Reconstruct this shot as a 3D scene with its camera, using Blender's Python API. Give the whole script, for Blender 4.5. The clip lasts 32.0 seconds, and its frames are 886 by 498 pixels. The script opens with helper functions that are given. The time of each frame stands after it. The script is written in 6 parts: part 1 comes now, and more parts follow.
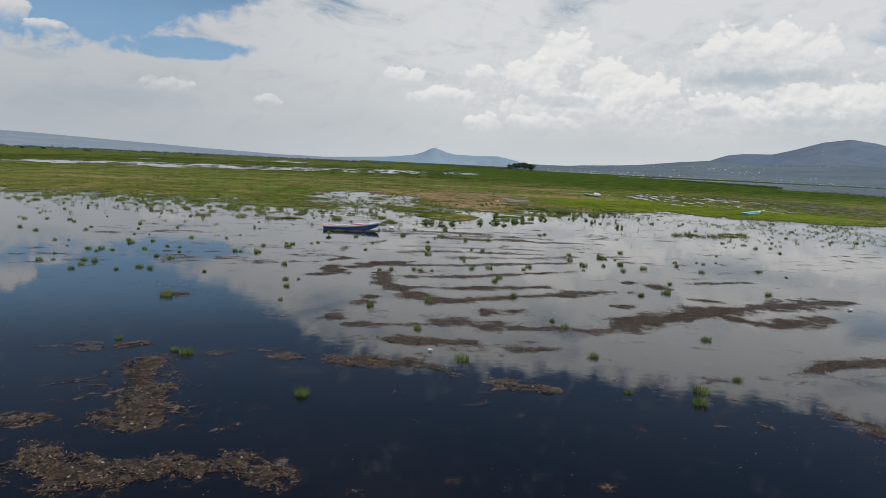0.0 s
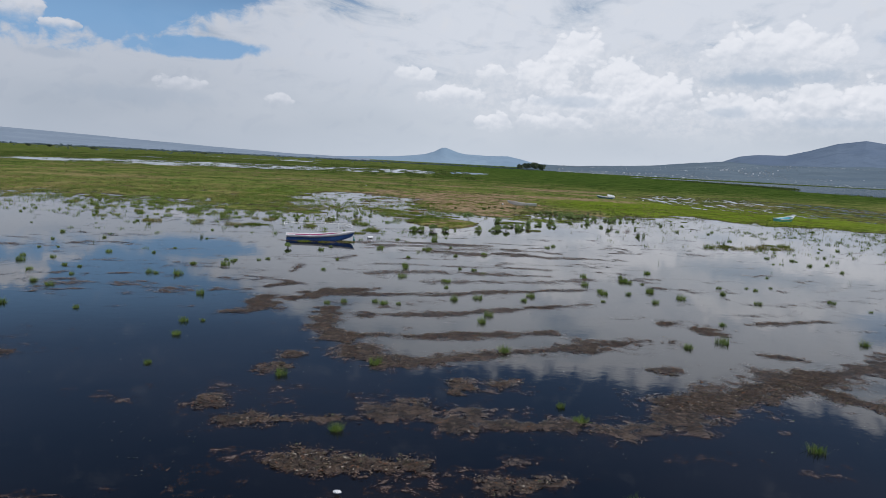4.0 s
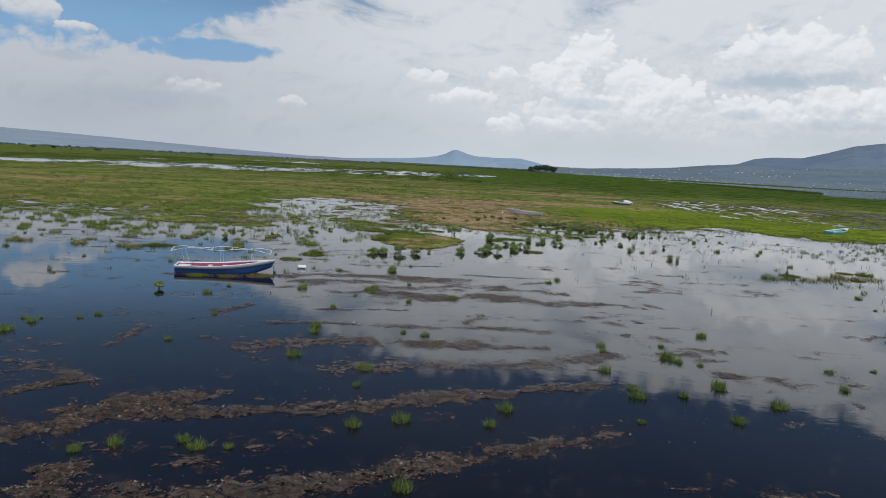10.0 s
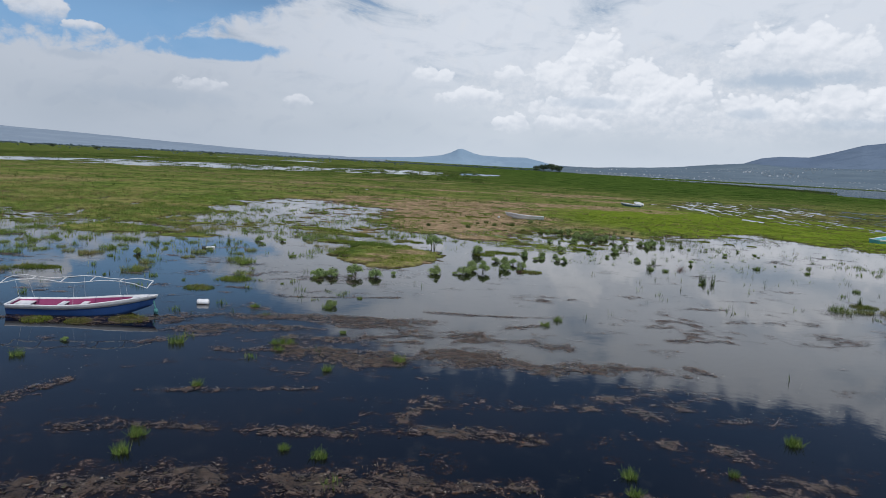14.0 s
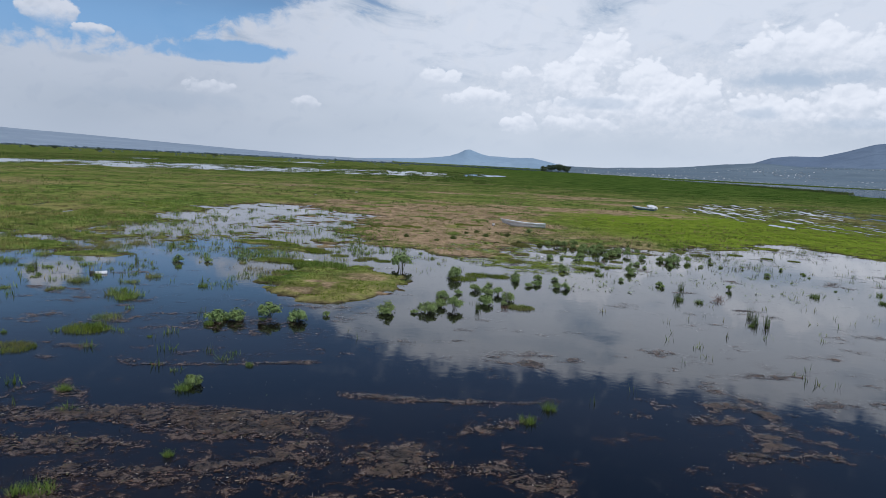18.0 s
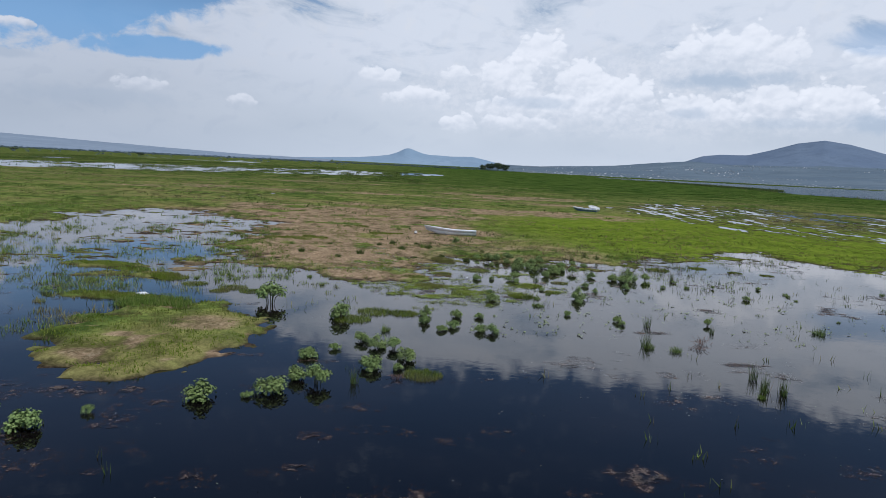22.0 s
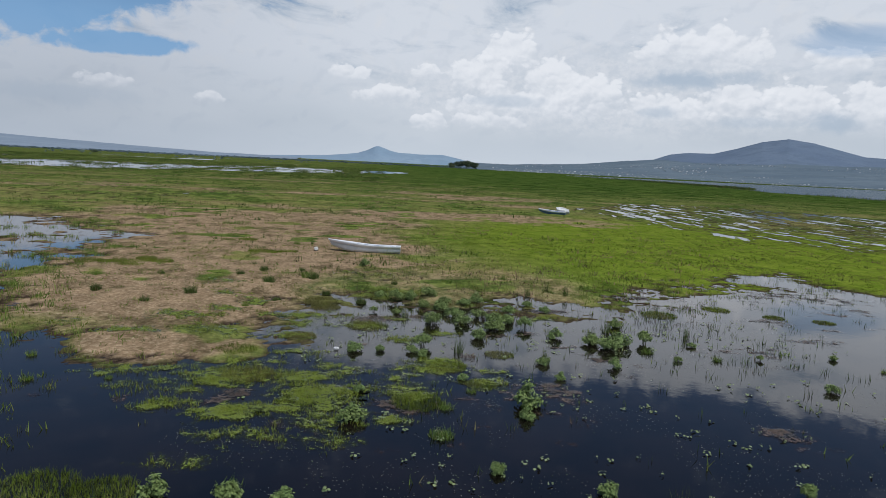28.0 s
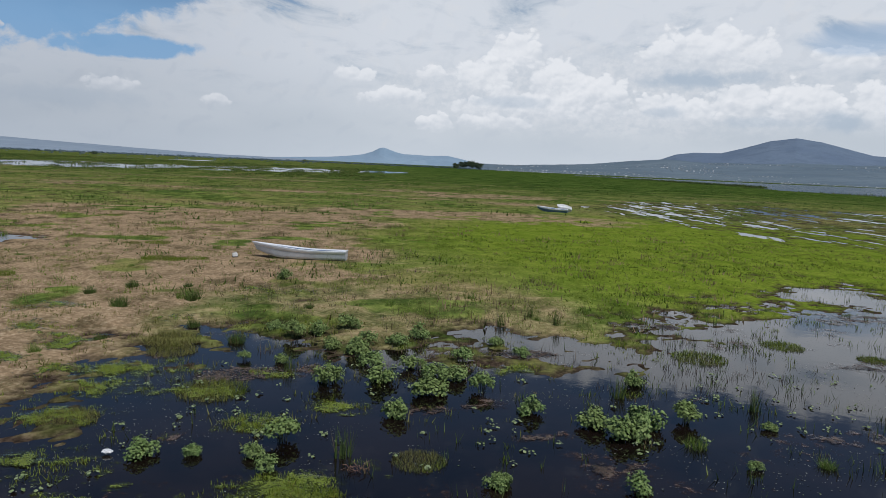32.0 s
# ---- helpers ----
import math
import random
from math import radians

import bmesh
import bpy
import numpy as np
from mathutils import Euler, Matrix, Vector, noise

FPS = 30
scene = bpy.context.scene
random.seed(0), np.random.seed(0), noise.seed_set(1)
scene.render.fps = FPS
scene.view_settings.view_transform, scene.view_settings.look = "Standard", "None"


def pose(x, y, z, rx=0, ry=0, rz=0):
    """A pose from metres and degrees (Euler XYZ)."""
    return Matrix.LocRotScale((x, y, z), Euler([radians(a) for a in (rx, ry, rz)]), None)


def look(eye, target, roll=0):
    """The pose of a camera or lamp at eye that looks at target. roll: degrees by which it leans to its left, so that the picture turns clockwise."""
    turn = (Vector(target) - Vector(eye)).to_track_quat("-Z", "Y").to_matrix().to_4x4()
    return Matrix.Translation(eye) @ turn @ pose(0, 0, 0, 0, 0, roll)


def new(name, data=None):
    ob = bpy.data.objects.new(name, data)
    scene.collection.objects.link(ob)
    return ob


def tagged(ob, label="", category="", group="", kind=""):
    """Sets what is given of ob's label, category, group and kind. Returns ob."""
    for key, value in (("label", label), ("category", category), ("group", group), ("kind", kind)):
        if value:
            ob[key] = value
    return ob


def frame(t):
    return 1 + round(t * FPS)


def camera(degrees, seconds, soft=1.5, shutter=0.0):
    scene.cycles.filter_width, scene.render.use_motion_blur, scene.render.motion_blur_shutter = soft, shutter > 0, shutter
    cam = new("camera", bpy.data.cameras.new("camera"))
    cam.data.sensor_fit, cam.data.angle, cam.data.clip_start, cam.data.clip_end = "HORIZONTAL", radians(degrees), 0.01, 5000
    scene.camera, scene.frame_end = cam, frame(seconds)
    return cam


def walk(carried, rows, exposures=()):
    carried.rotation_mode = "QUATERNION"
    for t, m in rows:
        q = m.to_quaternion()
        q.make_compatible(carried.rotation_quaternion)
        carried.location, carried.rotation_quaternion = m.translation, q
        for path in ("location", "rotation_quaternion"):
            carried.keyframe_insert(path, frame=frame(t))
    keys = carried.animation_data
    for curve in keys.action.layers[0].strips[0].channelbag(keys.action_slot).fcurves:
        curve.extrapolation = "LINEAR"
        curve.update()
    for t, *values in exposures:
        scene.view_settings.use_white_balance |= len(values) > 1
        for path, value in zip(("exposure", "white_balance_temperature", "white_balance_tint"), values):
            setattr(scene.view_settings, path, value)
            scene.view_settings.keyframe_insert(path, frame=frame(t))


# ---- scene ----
cam = camera(64.4, 32.0, 0.6)
PATH = [
    (0, (1.432, -0.982, 6.990), (1.596, 8.942, 5.772), 2.74),
    (0.5, (1.721, 0.485, 6.934), (1.831, 10.412, 5.733), 2.68),
    (1, (1.971, 2.000, 6.932), (2.090, 11.926, 5.729), 2.70),
    (1.5, (2.214, 3.529, 6.935), (2.336, 13.455, 5.726), 2.73),
    (2, (2.465, 5.054, 6.931), (2.563, 14.979, 5.717), 2.77),
    (2.5, (2.723, 6.564, 6.921), (2.804, 16.489, 5.703), 2.80),
    (3, (2.976, 8.047, 6.912), (3.038, 17.972, 5.690), 2.83),
    (3.5, (3.216, 9.500, 6.907), (3.256, 19.425, 5.680), 2.89),
    (5.5, (4.034, 14.972, 6.790), (4.018, 24.896, 5.561), 3.30),
    (6, (4.294, 16.389, 6.789), (4.264, 26.314, 5.563), 3.30),
    (7, (4.872, 19.275, 6.836), (4.817, 29.200, 5.616), 3.28),
    (8, (5.446, 22.253, 6.912), (5.359, 32.177, 5.684), 3.29),
    (8.5, (5.725, 23.759, 6.935), (5.625, 33.683, 5.706), 3.27),
    (9, (6.001, 25.267, 6.943), (5.888, 35.191, 5.718), 3.22),
    (9.5, (6.274, 26.771, 6.938), (6.152, 36.696, 5.722), 3.15),
    (10, (6.547, 28.276, 6.927), (6.404, 38.202, 5.720), 3.09),
    (10.5, (6.815, 29.790, 6.917), (6.652, 39.716, 5.713), 3.04),
    (11, (7.074, 31.319, 6.919), (6.899, 41.244, 5.711), 3.00),
    (11.5, (7.322, 32.865, 6.923), (7.137, 42.789, 5.707), 2.98),
    (12, (7.560, 34.423, 6.917), (7.374, 44.346, 5.695), 2.99),
    (12.5, (7.793, 35.985, 6.906), (7.601, 45.908, 5.682), 3.02),
    (13, (8.025, 37.546, 6.894), (7.819, 47.468, 5.669), 3.06),
    (13.5, (8.265, 39.102, 6.879), (8.055, 49.024, 5.656), 3.10),
    (14, (8.515, 40.647, 6.865), (8.296, 50.569, 5.641), 3.13),
    (14.5, (8.775, 42.179, 6.856), (8.531, 52.100, 5.631), 3.14),
    (16.5, (9.846, 48.144, 6.844), (9.556, 58.064, 5.619), 3.01),
    (17, (10.097, 49.651, 6.822), (9.800, 59.571, 5.600), 2.99),
    (17.5, (10.347, 51.156, 6.816), (10.034, 61.076, 5.596), 2.96),
    (18, (10.600, 52.654, 6.829), (10.268, 62.574, 5.611), 2.93),
    (18.5, (10.854, 54.147, 6.843), (10.535, 64.068, 5.625), 2.94),
    (19, (11.107, 55.637, 6.845), (10.857, 65.560, 5.627), 2.96),
    (19.5, (11.360, 57.118, 6.842), (11.207, 67.042, 5.624), 2.98),
    (20, (11.618, 58.580, 6.851), (11.582, 68.505, 5.636), 2.97),
    (20.5, (11.886, 60.026, 6.868), (11.988, 69.952, 5.658), 2.91),
    (21, (12.165, 61.472, 6.864), (12.402, 71.397, 5.661), 2.84),
    (21.5, (12.456, 62.937, 6.829), (12.831, 72.858, 5.633), 2.80),
    (22, (12.758, 64.423, 6.780), (13.260, 74.339, 5.588), 2.79),
    (22.5, (13.072, 65.919, 6.731), (13.698, 75.828, 5.538), 2.82),
    (23, (13.401, 67.412, 6.681), (14.134, 77.313, 5.486), 2.84),
    (23.5, (13.747, 68.888, 6.632), (14.555, 78.783, 5.436), 2.85),
    (24, (14.115, 70.338, 6.593), (14.983, 80.228, 5.396), 2.82),
    (24.5, (14.507, 71.762, 6.563), (15.427, 81.647, 5.364), 2.73),
    (25, (14.921, 73.199, 6.534), (15.864, 83.082, 5.334), 2.64),
    (25.5, (15.356, 74.677, 6.507), (16.301, 84.560, 5.307), 2.57),
    (27.5, (17.264, 81.149, 6.467), (18.184, 91.035, 5.268), 2.79),
    (28, (17.709, 82.593, 6.455), (18.621, 92.479, 5.257), 2.82),
    (28.5, (18.146, 83.975, 6.411), (19.049, 93.862, 5.215), 2.84),
    (29, (18.578, 85.323, 6.252), (19.469, 95.211, 5.057), 2.85),
    (29.5, (19.009, 86.687, 5.984), (19.891, 96.577, 4.792), 2.85),
    (30, (19.440, 88.078, 5.707), (20.317, 97.968, 4.516), 2.83),
    (30.5, (19.874, 89.486, 5.528), (20.740, 99.377, 4.336), 2.80),
    (31, (20.314, 90.899, 5.460), (21.166, 100.792, 4.270), 2.74),
    (31.5, (20.766, 92.306, 5.442), (21.608, 102.200, 4.255), 2.65),
    (32, (21.238, 93.696, 5.411), (22.063, 103.591, 4.227), 2.52),
]
# seconds, stops, kelvin, tint
WHITE = [(0.0, 0.0, 6560, 10), (1.0, 0.0, 6350, 11), (2.0, 0.0, 6050, 13), (3.5, 0.02, 6000, 13), (5.5, 0.02, 6600, 10), (8.0, 0.02, 6600, 10), (10.0, 0.04, 6260, 10.5), (13.0, 0.06, 6090, 11), (17.0, 0.07, 5850, 12), (22.0, 0.08, 5830, 12.5), (25.0, 0.02, 5940, 12), (28.0, 0.0, 6060, 11), (32.0, 0.0, 6130, 11)]
walk(cam, [(t, look(eye, target, roll)) for t, eye, target, roll in PATH], WHITE)

# ---- light and sky ----
SUN_EL, SUN_AZ = 64.0, 150.0  # degrees up, degrees clockwise from +y

world = bpy.data.worlds.new("sky")
scene.world = world
world.use_nodes = True
wt = world.node_tree
wt.nodes.clear()


def wire(tree, kind, ins=(), operation="", clamp=False, ramp="", data="", mode="", attribute=""):
    """A node of that kind: ins maps input sockets to values or to other sockets."""
    nd = tree.nodes.new(kind)
    if operation:
        nd.operation = operation
    if clamp:
        nd.use_clamp = True
    if ramp:
        nd.interpolation_type = ramp
    if data:
        nd.data_type = data
    if mode:
        nd.blend_type = mode
    if attribute:
        nd.attribute_name = attribute
    for key, value in dict(ins).items():
        if isinstance(value, bpy.types.NodeSocket):
            tree.links.new(value, nd.inputs[key])
        else:
            nd.inputs[key].default_value = value
    return nd


def calc(tree, op, a, b=0.0, c=0.0, clamp=False):
    return wire(tree, "ShaderNodeMath", {0: a, 1: b, 2: c}, operation=op, clamp=clamp).outputs[0]


def ease(tree, v, lo, hi, a=0.0, b=1.0):
    return wire(tree, "ShaderNodeMapRange", {0: v, 1: lo, 2: hi, 3: a, 4: b}, ramp="SMOOTHSTEP").outputs[0]


def blend(tree, f, a, b):
    nd = wire(tree, "ShaderNodeMix", data="RGBA")
    for sock, value in ((nd.inputs[0], f), (nd.inputs[6], a), (nd.inputs[7], b)):
        if isinstance(value, bpy.types.NodeSocket):
            tree.links.new(value, sock)
        else:
            sock.default_value = value
    return nd.outputs[2]


def grain(tree, vec, scale, detail=4.0, rough=0.55, warp=0.0):
    return wire(tree, "ShaderNodeTexNoise", {"Vector": vec, "Scale": scale, "Detail": detail, "Roughness": rough, "Distortion": warp}).outputs[0]


def rgb(r, g, b):
    return (r, g, b, 1.0)


def build_sky(t):
    way = wire(t, "ShaderNodeSeparateXYZ", {0: wire(t, "ShaderNodeTexCoord").outputs["Generated"]})
    az = calc(t, "MULTIPLY", calc(t, "ARCTAN2", way.outputs[0], way.outputs[1]), 57.2958)
    el = calc(t, "MULTIPLY", calc(t, "ARCSINE", way.outputs[2]), 57.2958)
    flat = wire(t, "ShaderNodeCombineXYZ", {0: az, 1: calc(t, "MULTIPLY", el, 1.25), 2: 3.7}).outputs[0]
    strip = wire(t, "ShaderNodeCombineXYZ", {0: calc(t, "MULTIPLY", az, 0.34), 1: calc(t, "ADD", el, calc(t, "MULTIPLY", az, 0.05)), 2: 1.3}).outputs[0]
    puff = grain(t, flat, 0.55, 9.0, 0.58, 0.3)
    fine = grain(t, flat, 1.5, 6.0, 0.6, 0.2)
    lifted = wire(t, "ShaderNodeVectorMath", {0: flat, 1: (-0.25, 0.55, 0.0)}, operation="ADD").outputs[0]
    lit = calc(t, "SUBTRACT", grain(t, flat, 0.45, 4.0, 0.45, 0.3), grain(t, lifted, 0.45, 4.0, 0.45, 0.3))
    streak = grain(t, strip, 0.42, 8.0, 0.6, 0.6)
    # cauliflower billows and their lit sides
    bent = wire(t, "ShaderNodeVectorMath", {0: flat, 1: wire(t, "ShaderNodeVectorMath", {0: wire(t, "ShaderNodeTexNoise", {"Vector": flat, "Scale": 0.9, "Detail": 4.0}).outputs["Color"], "Scale": 1.1}, operation="SCALE").outputs[0]}, operation="ADD").outputs[0]
    raised = wire(t, "ShaderNodeVectorMath", {0: bent, 1: (-0.10, 0.30, 0.0)}, operation="ADD").outputs[0]
    big_knobs, knobs_up = [wire(t, "ShaderNodeTexVoronoi", {"Vector": v, "Scale": 0.62}).outputs["Distance"] for v in (bent, raised)]
    small_knobs, small_up = [wire(t, "ShaderNodeTexVoronoi", {"Vector": v, "Scale": 1.6}).outputs["Distance"] for v in (bent, raised)]
    knobs = calc(t, "ADD", calc(t, "MULTIPLY", big_knobs, 0.62), calc(t, "MULTIPLY", small_knobs, 0.38))
    knobs_up = calc(t, "ADD", calc(t, "MULTIPLY", knobs_up, 0.62), calc(t, "MULTIPLY", small_up, 0.38))
    glow = calc(t, "SUBTRACT", knobs_up, knobs)
    wide = grain(t, strip, 0.16, 3.0, 0.5)
    # the cloud deck: its upper edge climbs from 7.6 degrees on one side to 16.4
    edge = calc(t, "ADD", ease(t, az, -27.0, 0.0, 7.4, 16.4), 0.0)
    over = calc(t, "ADD", calc(t, "SUBTRACT", edge, el), calc(t, "MULTIPLY", calc(t, "SUBTRACT", puff, 0.5), 5.0))
    deck = ease(t, over, -0.7, 0.9)
    thin = ease(t, calc(t, "ADD", streak, calc(t, "MULTIPLY", wide, 0.7)), 0.62, 0.86)
    rise = ease(t, el, 2.5, 9.0)
    deck_tone = blend(t, thin, rgb(0.455, 0.512, 0.568), rgb(0.655, 0.678, 0.70))
    deck_tone = blend(t, ease(t, puff, 0.50, 0.72, 0.0, 0.8), deck_tone, rgb(0.675, 0.685, 0.69))
    low = blend(t, ease(t, wide, 0.3, 0.7), rgb(0.51, 0.552, 0.585), rgb(0.60, 0.63, 0.65))
    tone = blend(t, rise, low, deck_tone)
    tone = blend(t, ease(t, lit, -0.03, -0.16, 0.0, 0.16), tone, rgb(0.43, 0.48, 0.54))
    holes = calc(t, "MULTIPLY", ease(t, calc(t, "ADD", streak, calc(t, "MULTIPLY", wide, 0.45)), 0.60, 0.44), ease(t, el, 6.5, 10.5))
    deck = calc(t, "MULTIPLY", deck, calc(t, "SUBTRACT", 1.0, calc(t, "MULTIPLY", holes, 0.75)))
    # a thin slit of blue under the deck's edge
    slit = calc(t, "ADD", calc(t, "POWER", calc(t, "DIVIDE", calc(t, "ADD", az, 19.5), 4.4), 2.0), calc(t, "POWER", calc(t, "DIVIDE", calc(t, "SUBTRACT", calc(t, "ADD", el, calc(t, "MULTIPLY", az, -0.03)), 8.1), 0.75), 2.0))
    deck = calc(t, "MULTIPLY", deck, ease(t, calc(t, "ADD", slit, calc(t, "MULTIPLY", calc(t, "SUBTRACT", puff, 0.5), 2.2)), 0.6, 1.5))
    # faint wisps above the deck
    wisp = calc(t, "MULTIPLY", ease(t, calc(t, "MULTIPLY", puff, streak), 0.28, 0.50), 0.22)
    veil = ease(t, el, 14.0, 5.0, 0.0, 0.15)
    cover = calc(t, "MAXIMUM", calc(t, "MAXIMUM", deck, wisp), veil)
    # heaped clouds: azimuth, elevation, half width, half height, in degrees
    heaps = [
        (-28.6, 8.1, 1.4, 0.5), (-31.0, 8.9, 1.9, 1.2), (-20.9, 4.8, 1.9, 0.6), (-13.3, 4.2, 1.1, 0.6), (-2.8, 6.7, 1.7, 0.7),
        (3.4, 7.1, 1.3, 0.7), (0.5, 5.3, 3.0, 0.7), (3.7, 3.2, 1.7, 0.8), (8.0, 3.6, 3.4, 0.7), (10.9, 4.9, 6.0, 1.6),
        (16.3, 5.6, 3.0, 1.9), (13.2, 6.3, 3.0, 2.2), (7.5, 6.9, 2.8, 1.9), (9.8, 8.5, 2.3, 2.2), (24.5, 9.0, 5.0, 2.0),
        (22.3, 4.8, 3.4, 1.3), (27.0, 5.3, 2.9, 1.8), (31.0, 5.1, 2.8, 1.8), (33.5, 8.4, 2.2, 1.0), (36.5, 5.0, 3.0, 2.0),
    ]
    # a broad pale bank behind the heaps
    bank = calc(t, "ADD", calc(t, "POWER", calc(t, "DIVIDE", calc(t, "SUBTRACT", az, 17.0), 20.0), 2.0), calc(t, "POWER", calc(t, "DIVIDE", calc(t, "SUBTRACT", el, 6.0), 3.6), 2.0))
    tone = blend(t, ease(t, calc(t, "ADD", bank, calc(t, "MULTIPLY", calc(t, "SUBTRACT", puff, 0.5), -1.6)), 1.3, 0.1, 0.0, 0.75), tone, blend(t, ease(t, fine, 0.35, 0.65), rgb(0.565, 0.60, 0.63), rgb(0.675, 0.687, 0.695)))
    for a, e, ra, re in heaps:
        u = calc(t, "DIVIDE", calc(t, "SUBTRACT", az, a), ra)
        v = calc(t, "DIVIDE", calc(t, "SUBTRACT", el, e), re)
        d = calc(t, "SQRT", calc(t, "ADD", calc(t, "MULTIPLY", u, u), calc(t, "MULTIPLY", v, v)))
        rim = calc(t, "ADD", calc(t, "MULTIPLY", calc(t, "SUBTRACT", puff, 0.5), 0.9), calc(t, "MULTIPLY", calc(t, "SUBTRACT", 0.56, knobs), 1.15))
        body = calc(t, "ADD", calc(t, "SUBTRACT", 1.0, d), rim)
        mask = calc(t, "MULTIPLY", ease(t, body, 0.0, 0.26), ease(t, calc(t, "ADD", v, calc(t, "MULTIPLY", calc(t, "SUBTRACT", fine, 0.5), 1.4)), -1.3, 0.35))
        bright = calc(t, "ADD", calc(t, "ADD", calc(t, "MULTIPLY", v, 0.42), 0.50), calc(t, "ADD", calc(t, "MULTIPLY", lit, 1.8), calc(t, "MULTIPLY", glow, 0.9)))
        lump = blend(t, ease(t, bright, -0.35, 1.0), rgb(0.545, 0.58, 0.615), rgb(0.835, 0.832, 0.822))
        tone = blend(t, calc(t, "MULTIPLY", mask, 0.80), tone, lump)
        cover = calc(t, "MAXIMUM", cover, mask)
    # grey undersides: azimuth, elevation, half width, half height, depth
    for a, e, ra, re, deep_ in [(23.0, 7.1, 3.4, 0.75, 0.80), (27.0, 7.3, 2.2, 0.6, 0.45), (9.8, 5.2, 4.2, 0.55, 0.45), (21.5, 4.7, 1.8, 0.5, 0.5), (28.5, 4.1, 3.2, 0.5, 0.40), (33.4, 4.2, 1.7, 1.0, 0.65), (-29.0, 6.1, 2.2, 0.4, 0.35), (-24.0, 3.6, 6.0, 0.9, 0.25)]:
        u = calc(t, "DIVIDE", calc(t, "SUBTRACT", az, a), ra)
        v = calc(t, "DIVIDE", calc(t, "SUBTRACT", el, e), re)
        d = calc(t, "ADD", calc(t, "SQRT", calc(t, "ADD", calc(t, "MULTIPLY", u, u), calc(t, "MULTIPLY", v, v))), calc(t, "MULTIPLY", calc(t, "SUBTRACT", puff, 0.5), 1.6))
        tone = blend(t, ease(t, d, 1.15, 0.35, 0.0, deep_), tone, rgb(0.40, 0.475, 0.55))
    # a thin spot in the deck
    gap = calc(t, "ADD", calc(t, "POWER", calc(t, "DIVIDE", calc(t, "SUBTRACT", az, 34.5), 4.2), 2.0), calc(t, "POWER", calc(t, "DIVIDE", calc(t, "SUBTRACT", el, 9.9), 1.3), 2.0))
    cover = calc(t, "SUBTRACT", cover, ease(t, calc(t, "ADD", gap, calc(t, "MULTIPLY", calc(t, "SUBTRACT", streak, 0.5), 3.0)), 1.1, 0.1, 0.0, 0.5), clamp=True)
    haze = ease(t, el, 3.2, 0.0)
    tone = blend(t, calc(t, "MULTIPLY", haze, 0.6), tone, rgb(0.60, 0.638, 0.67))
    tone = wire(t, "ShaderNodeMix", {0: ease(t, az, 4.0, -26.0, 0.0, 0.85), 6: tone, 7: rgb(0.735, 0.755, 0.79)}, data="RGBA", mode="MULTIPLY").outputs[2]
    clear = wire(t, "ShaderNodeTexSky")
    clear.sky_type, clear.sun_disc, clear.sun_elevation, clear.sun_rotation = "NISHITA", False, radians(SUN_EL), radians(SUN_AZ)
    clear.altitude, clear.air_density, clear.dust_density, clear.ozone_density = 2200.0, 1.15, 0.15, 2.2
    high = wire(t, "ShaderNodeVectorMath", {0: clear.outputs[0], "Scale": 0.060}, operation="SCALE").outputs[0]
    pale = blend(t, ease(t, el, 14.5, 8.5, 0.0, 0.8), high, rgb(0.19, 0.375, 0.60))
    blue = wire(t, "ShaderNodeBackground", {0: pale, 1: 1.0})
    white = wire(t, "ShaderNodeBackground", {0: tone, 1: 1.0})
    both = wire(t, "ShaderNodeMixShader", {0: cover, 1: blue.outputs[0], 2: white.outputs[0]})
    wire(t, "ShaderNodeOutputWorld", {0: both.outputs[0]})


build_sky(wt)

sun_data = bpy.data.lights.new("sun", "SUN")
sun_data.energy, sun_data.angle, sun_data.color = 3.0, radians(1.5), (1.0, 0.96, 0.9)
sun = new("sun", sun_data)
sx, sy, sz = math.sin(radians(SUN_AZ)) * math.cos(radians(SUN_EL)), math.cos(radians(SUN_AZ)) * math.cos(radians(SUN_EL)), math.sin(radians(SUN_EL))
sun.matrix_world = look((sx * 60, sy * 60, sz * 60), (0, 0, 0))


# ---- materials ----
def material(name):
    m = bpy.data.materials.new(name)
    m.use_nodes = True
    return m, m.node_tree, m.node_tree.nodes["Principled BSDF"]


def set_in(tree, bsdf, **values):
    for key, value in values.items():
        sock = bsdf.inputs[key.replace("_", " ")]
        if isinstance(value, bpy.types.NodeSocket):
            tree.links.new(value, sock)
        else:
            sock.default_value = value


def relief(tree, height, strength, distance):
    return wire(tree, "ShaderNodeBump", {"Height": height, "Strength": strength, "Distance": distance}).outputs[0]


def place(tree):
    return wire(tree, "ShaderNodeNewGeometry").outputs["Position"]


def island_random(tree):
    return wire(tree, "ShaderNodeNewGeometry").outputs["Random Per Island"]


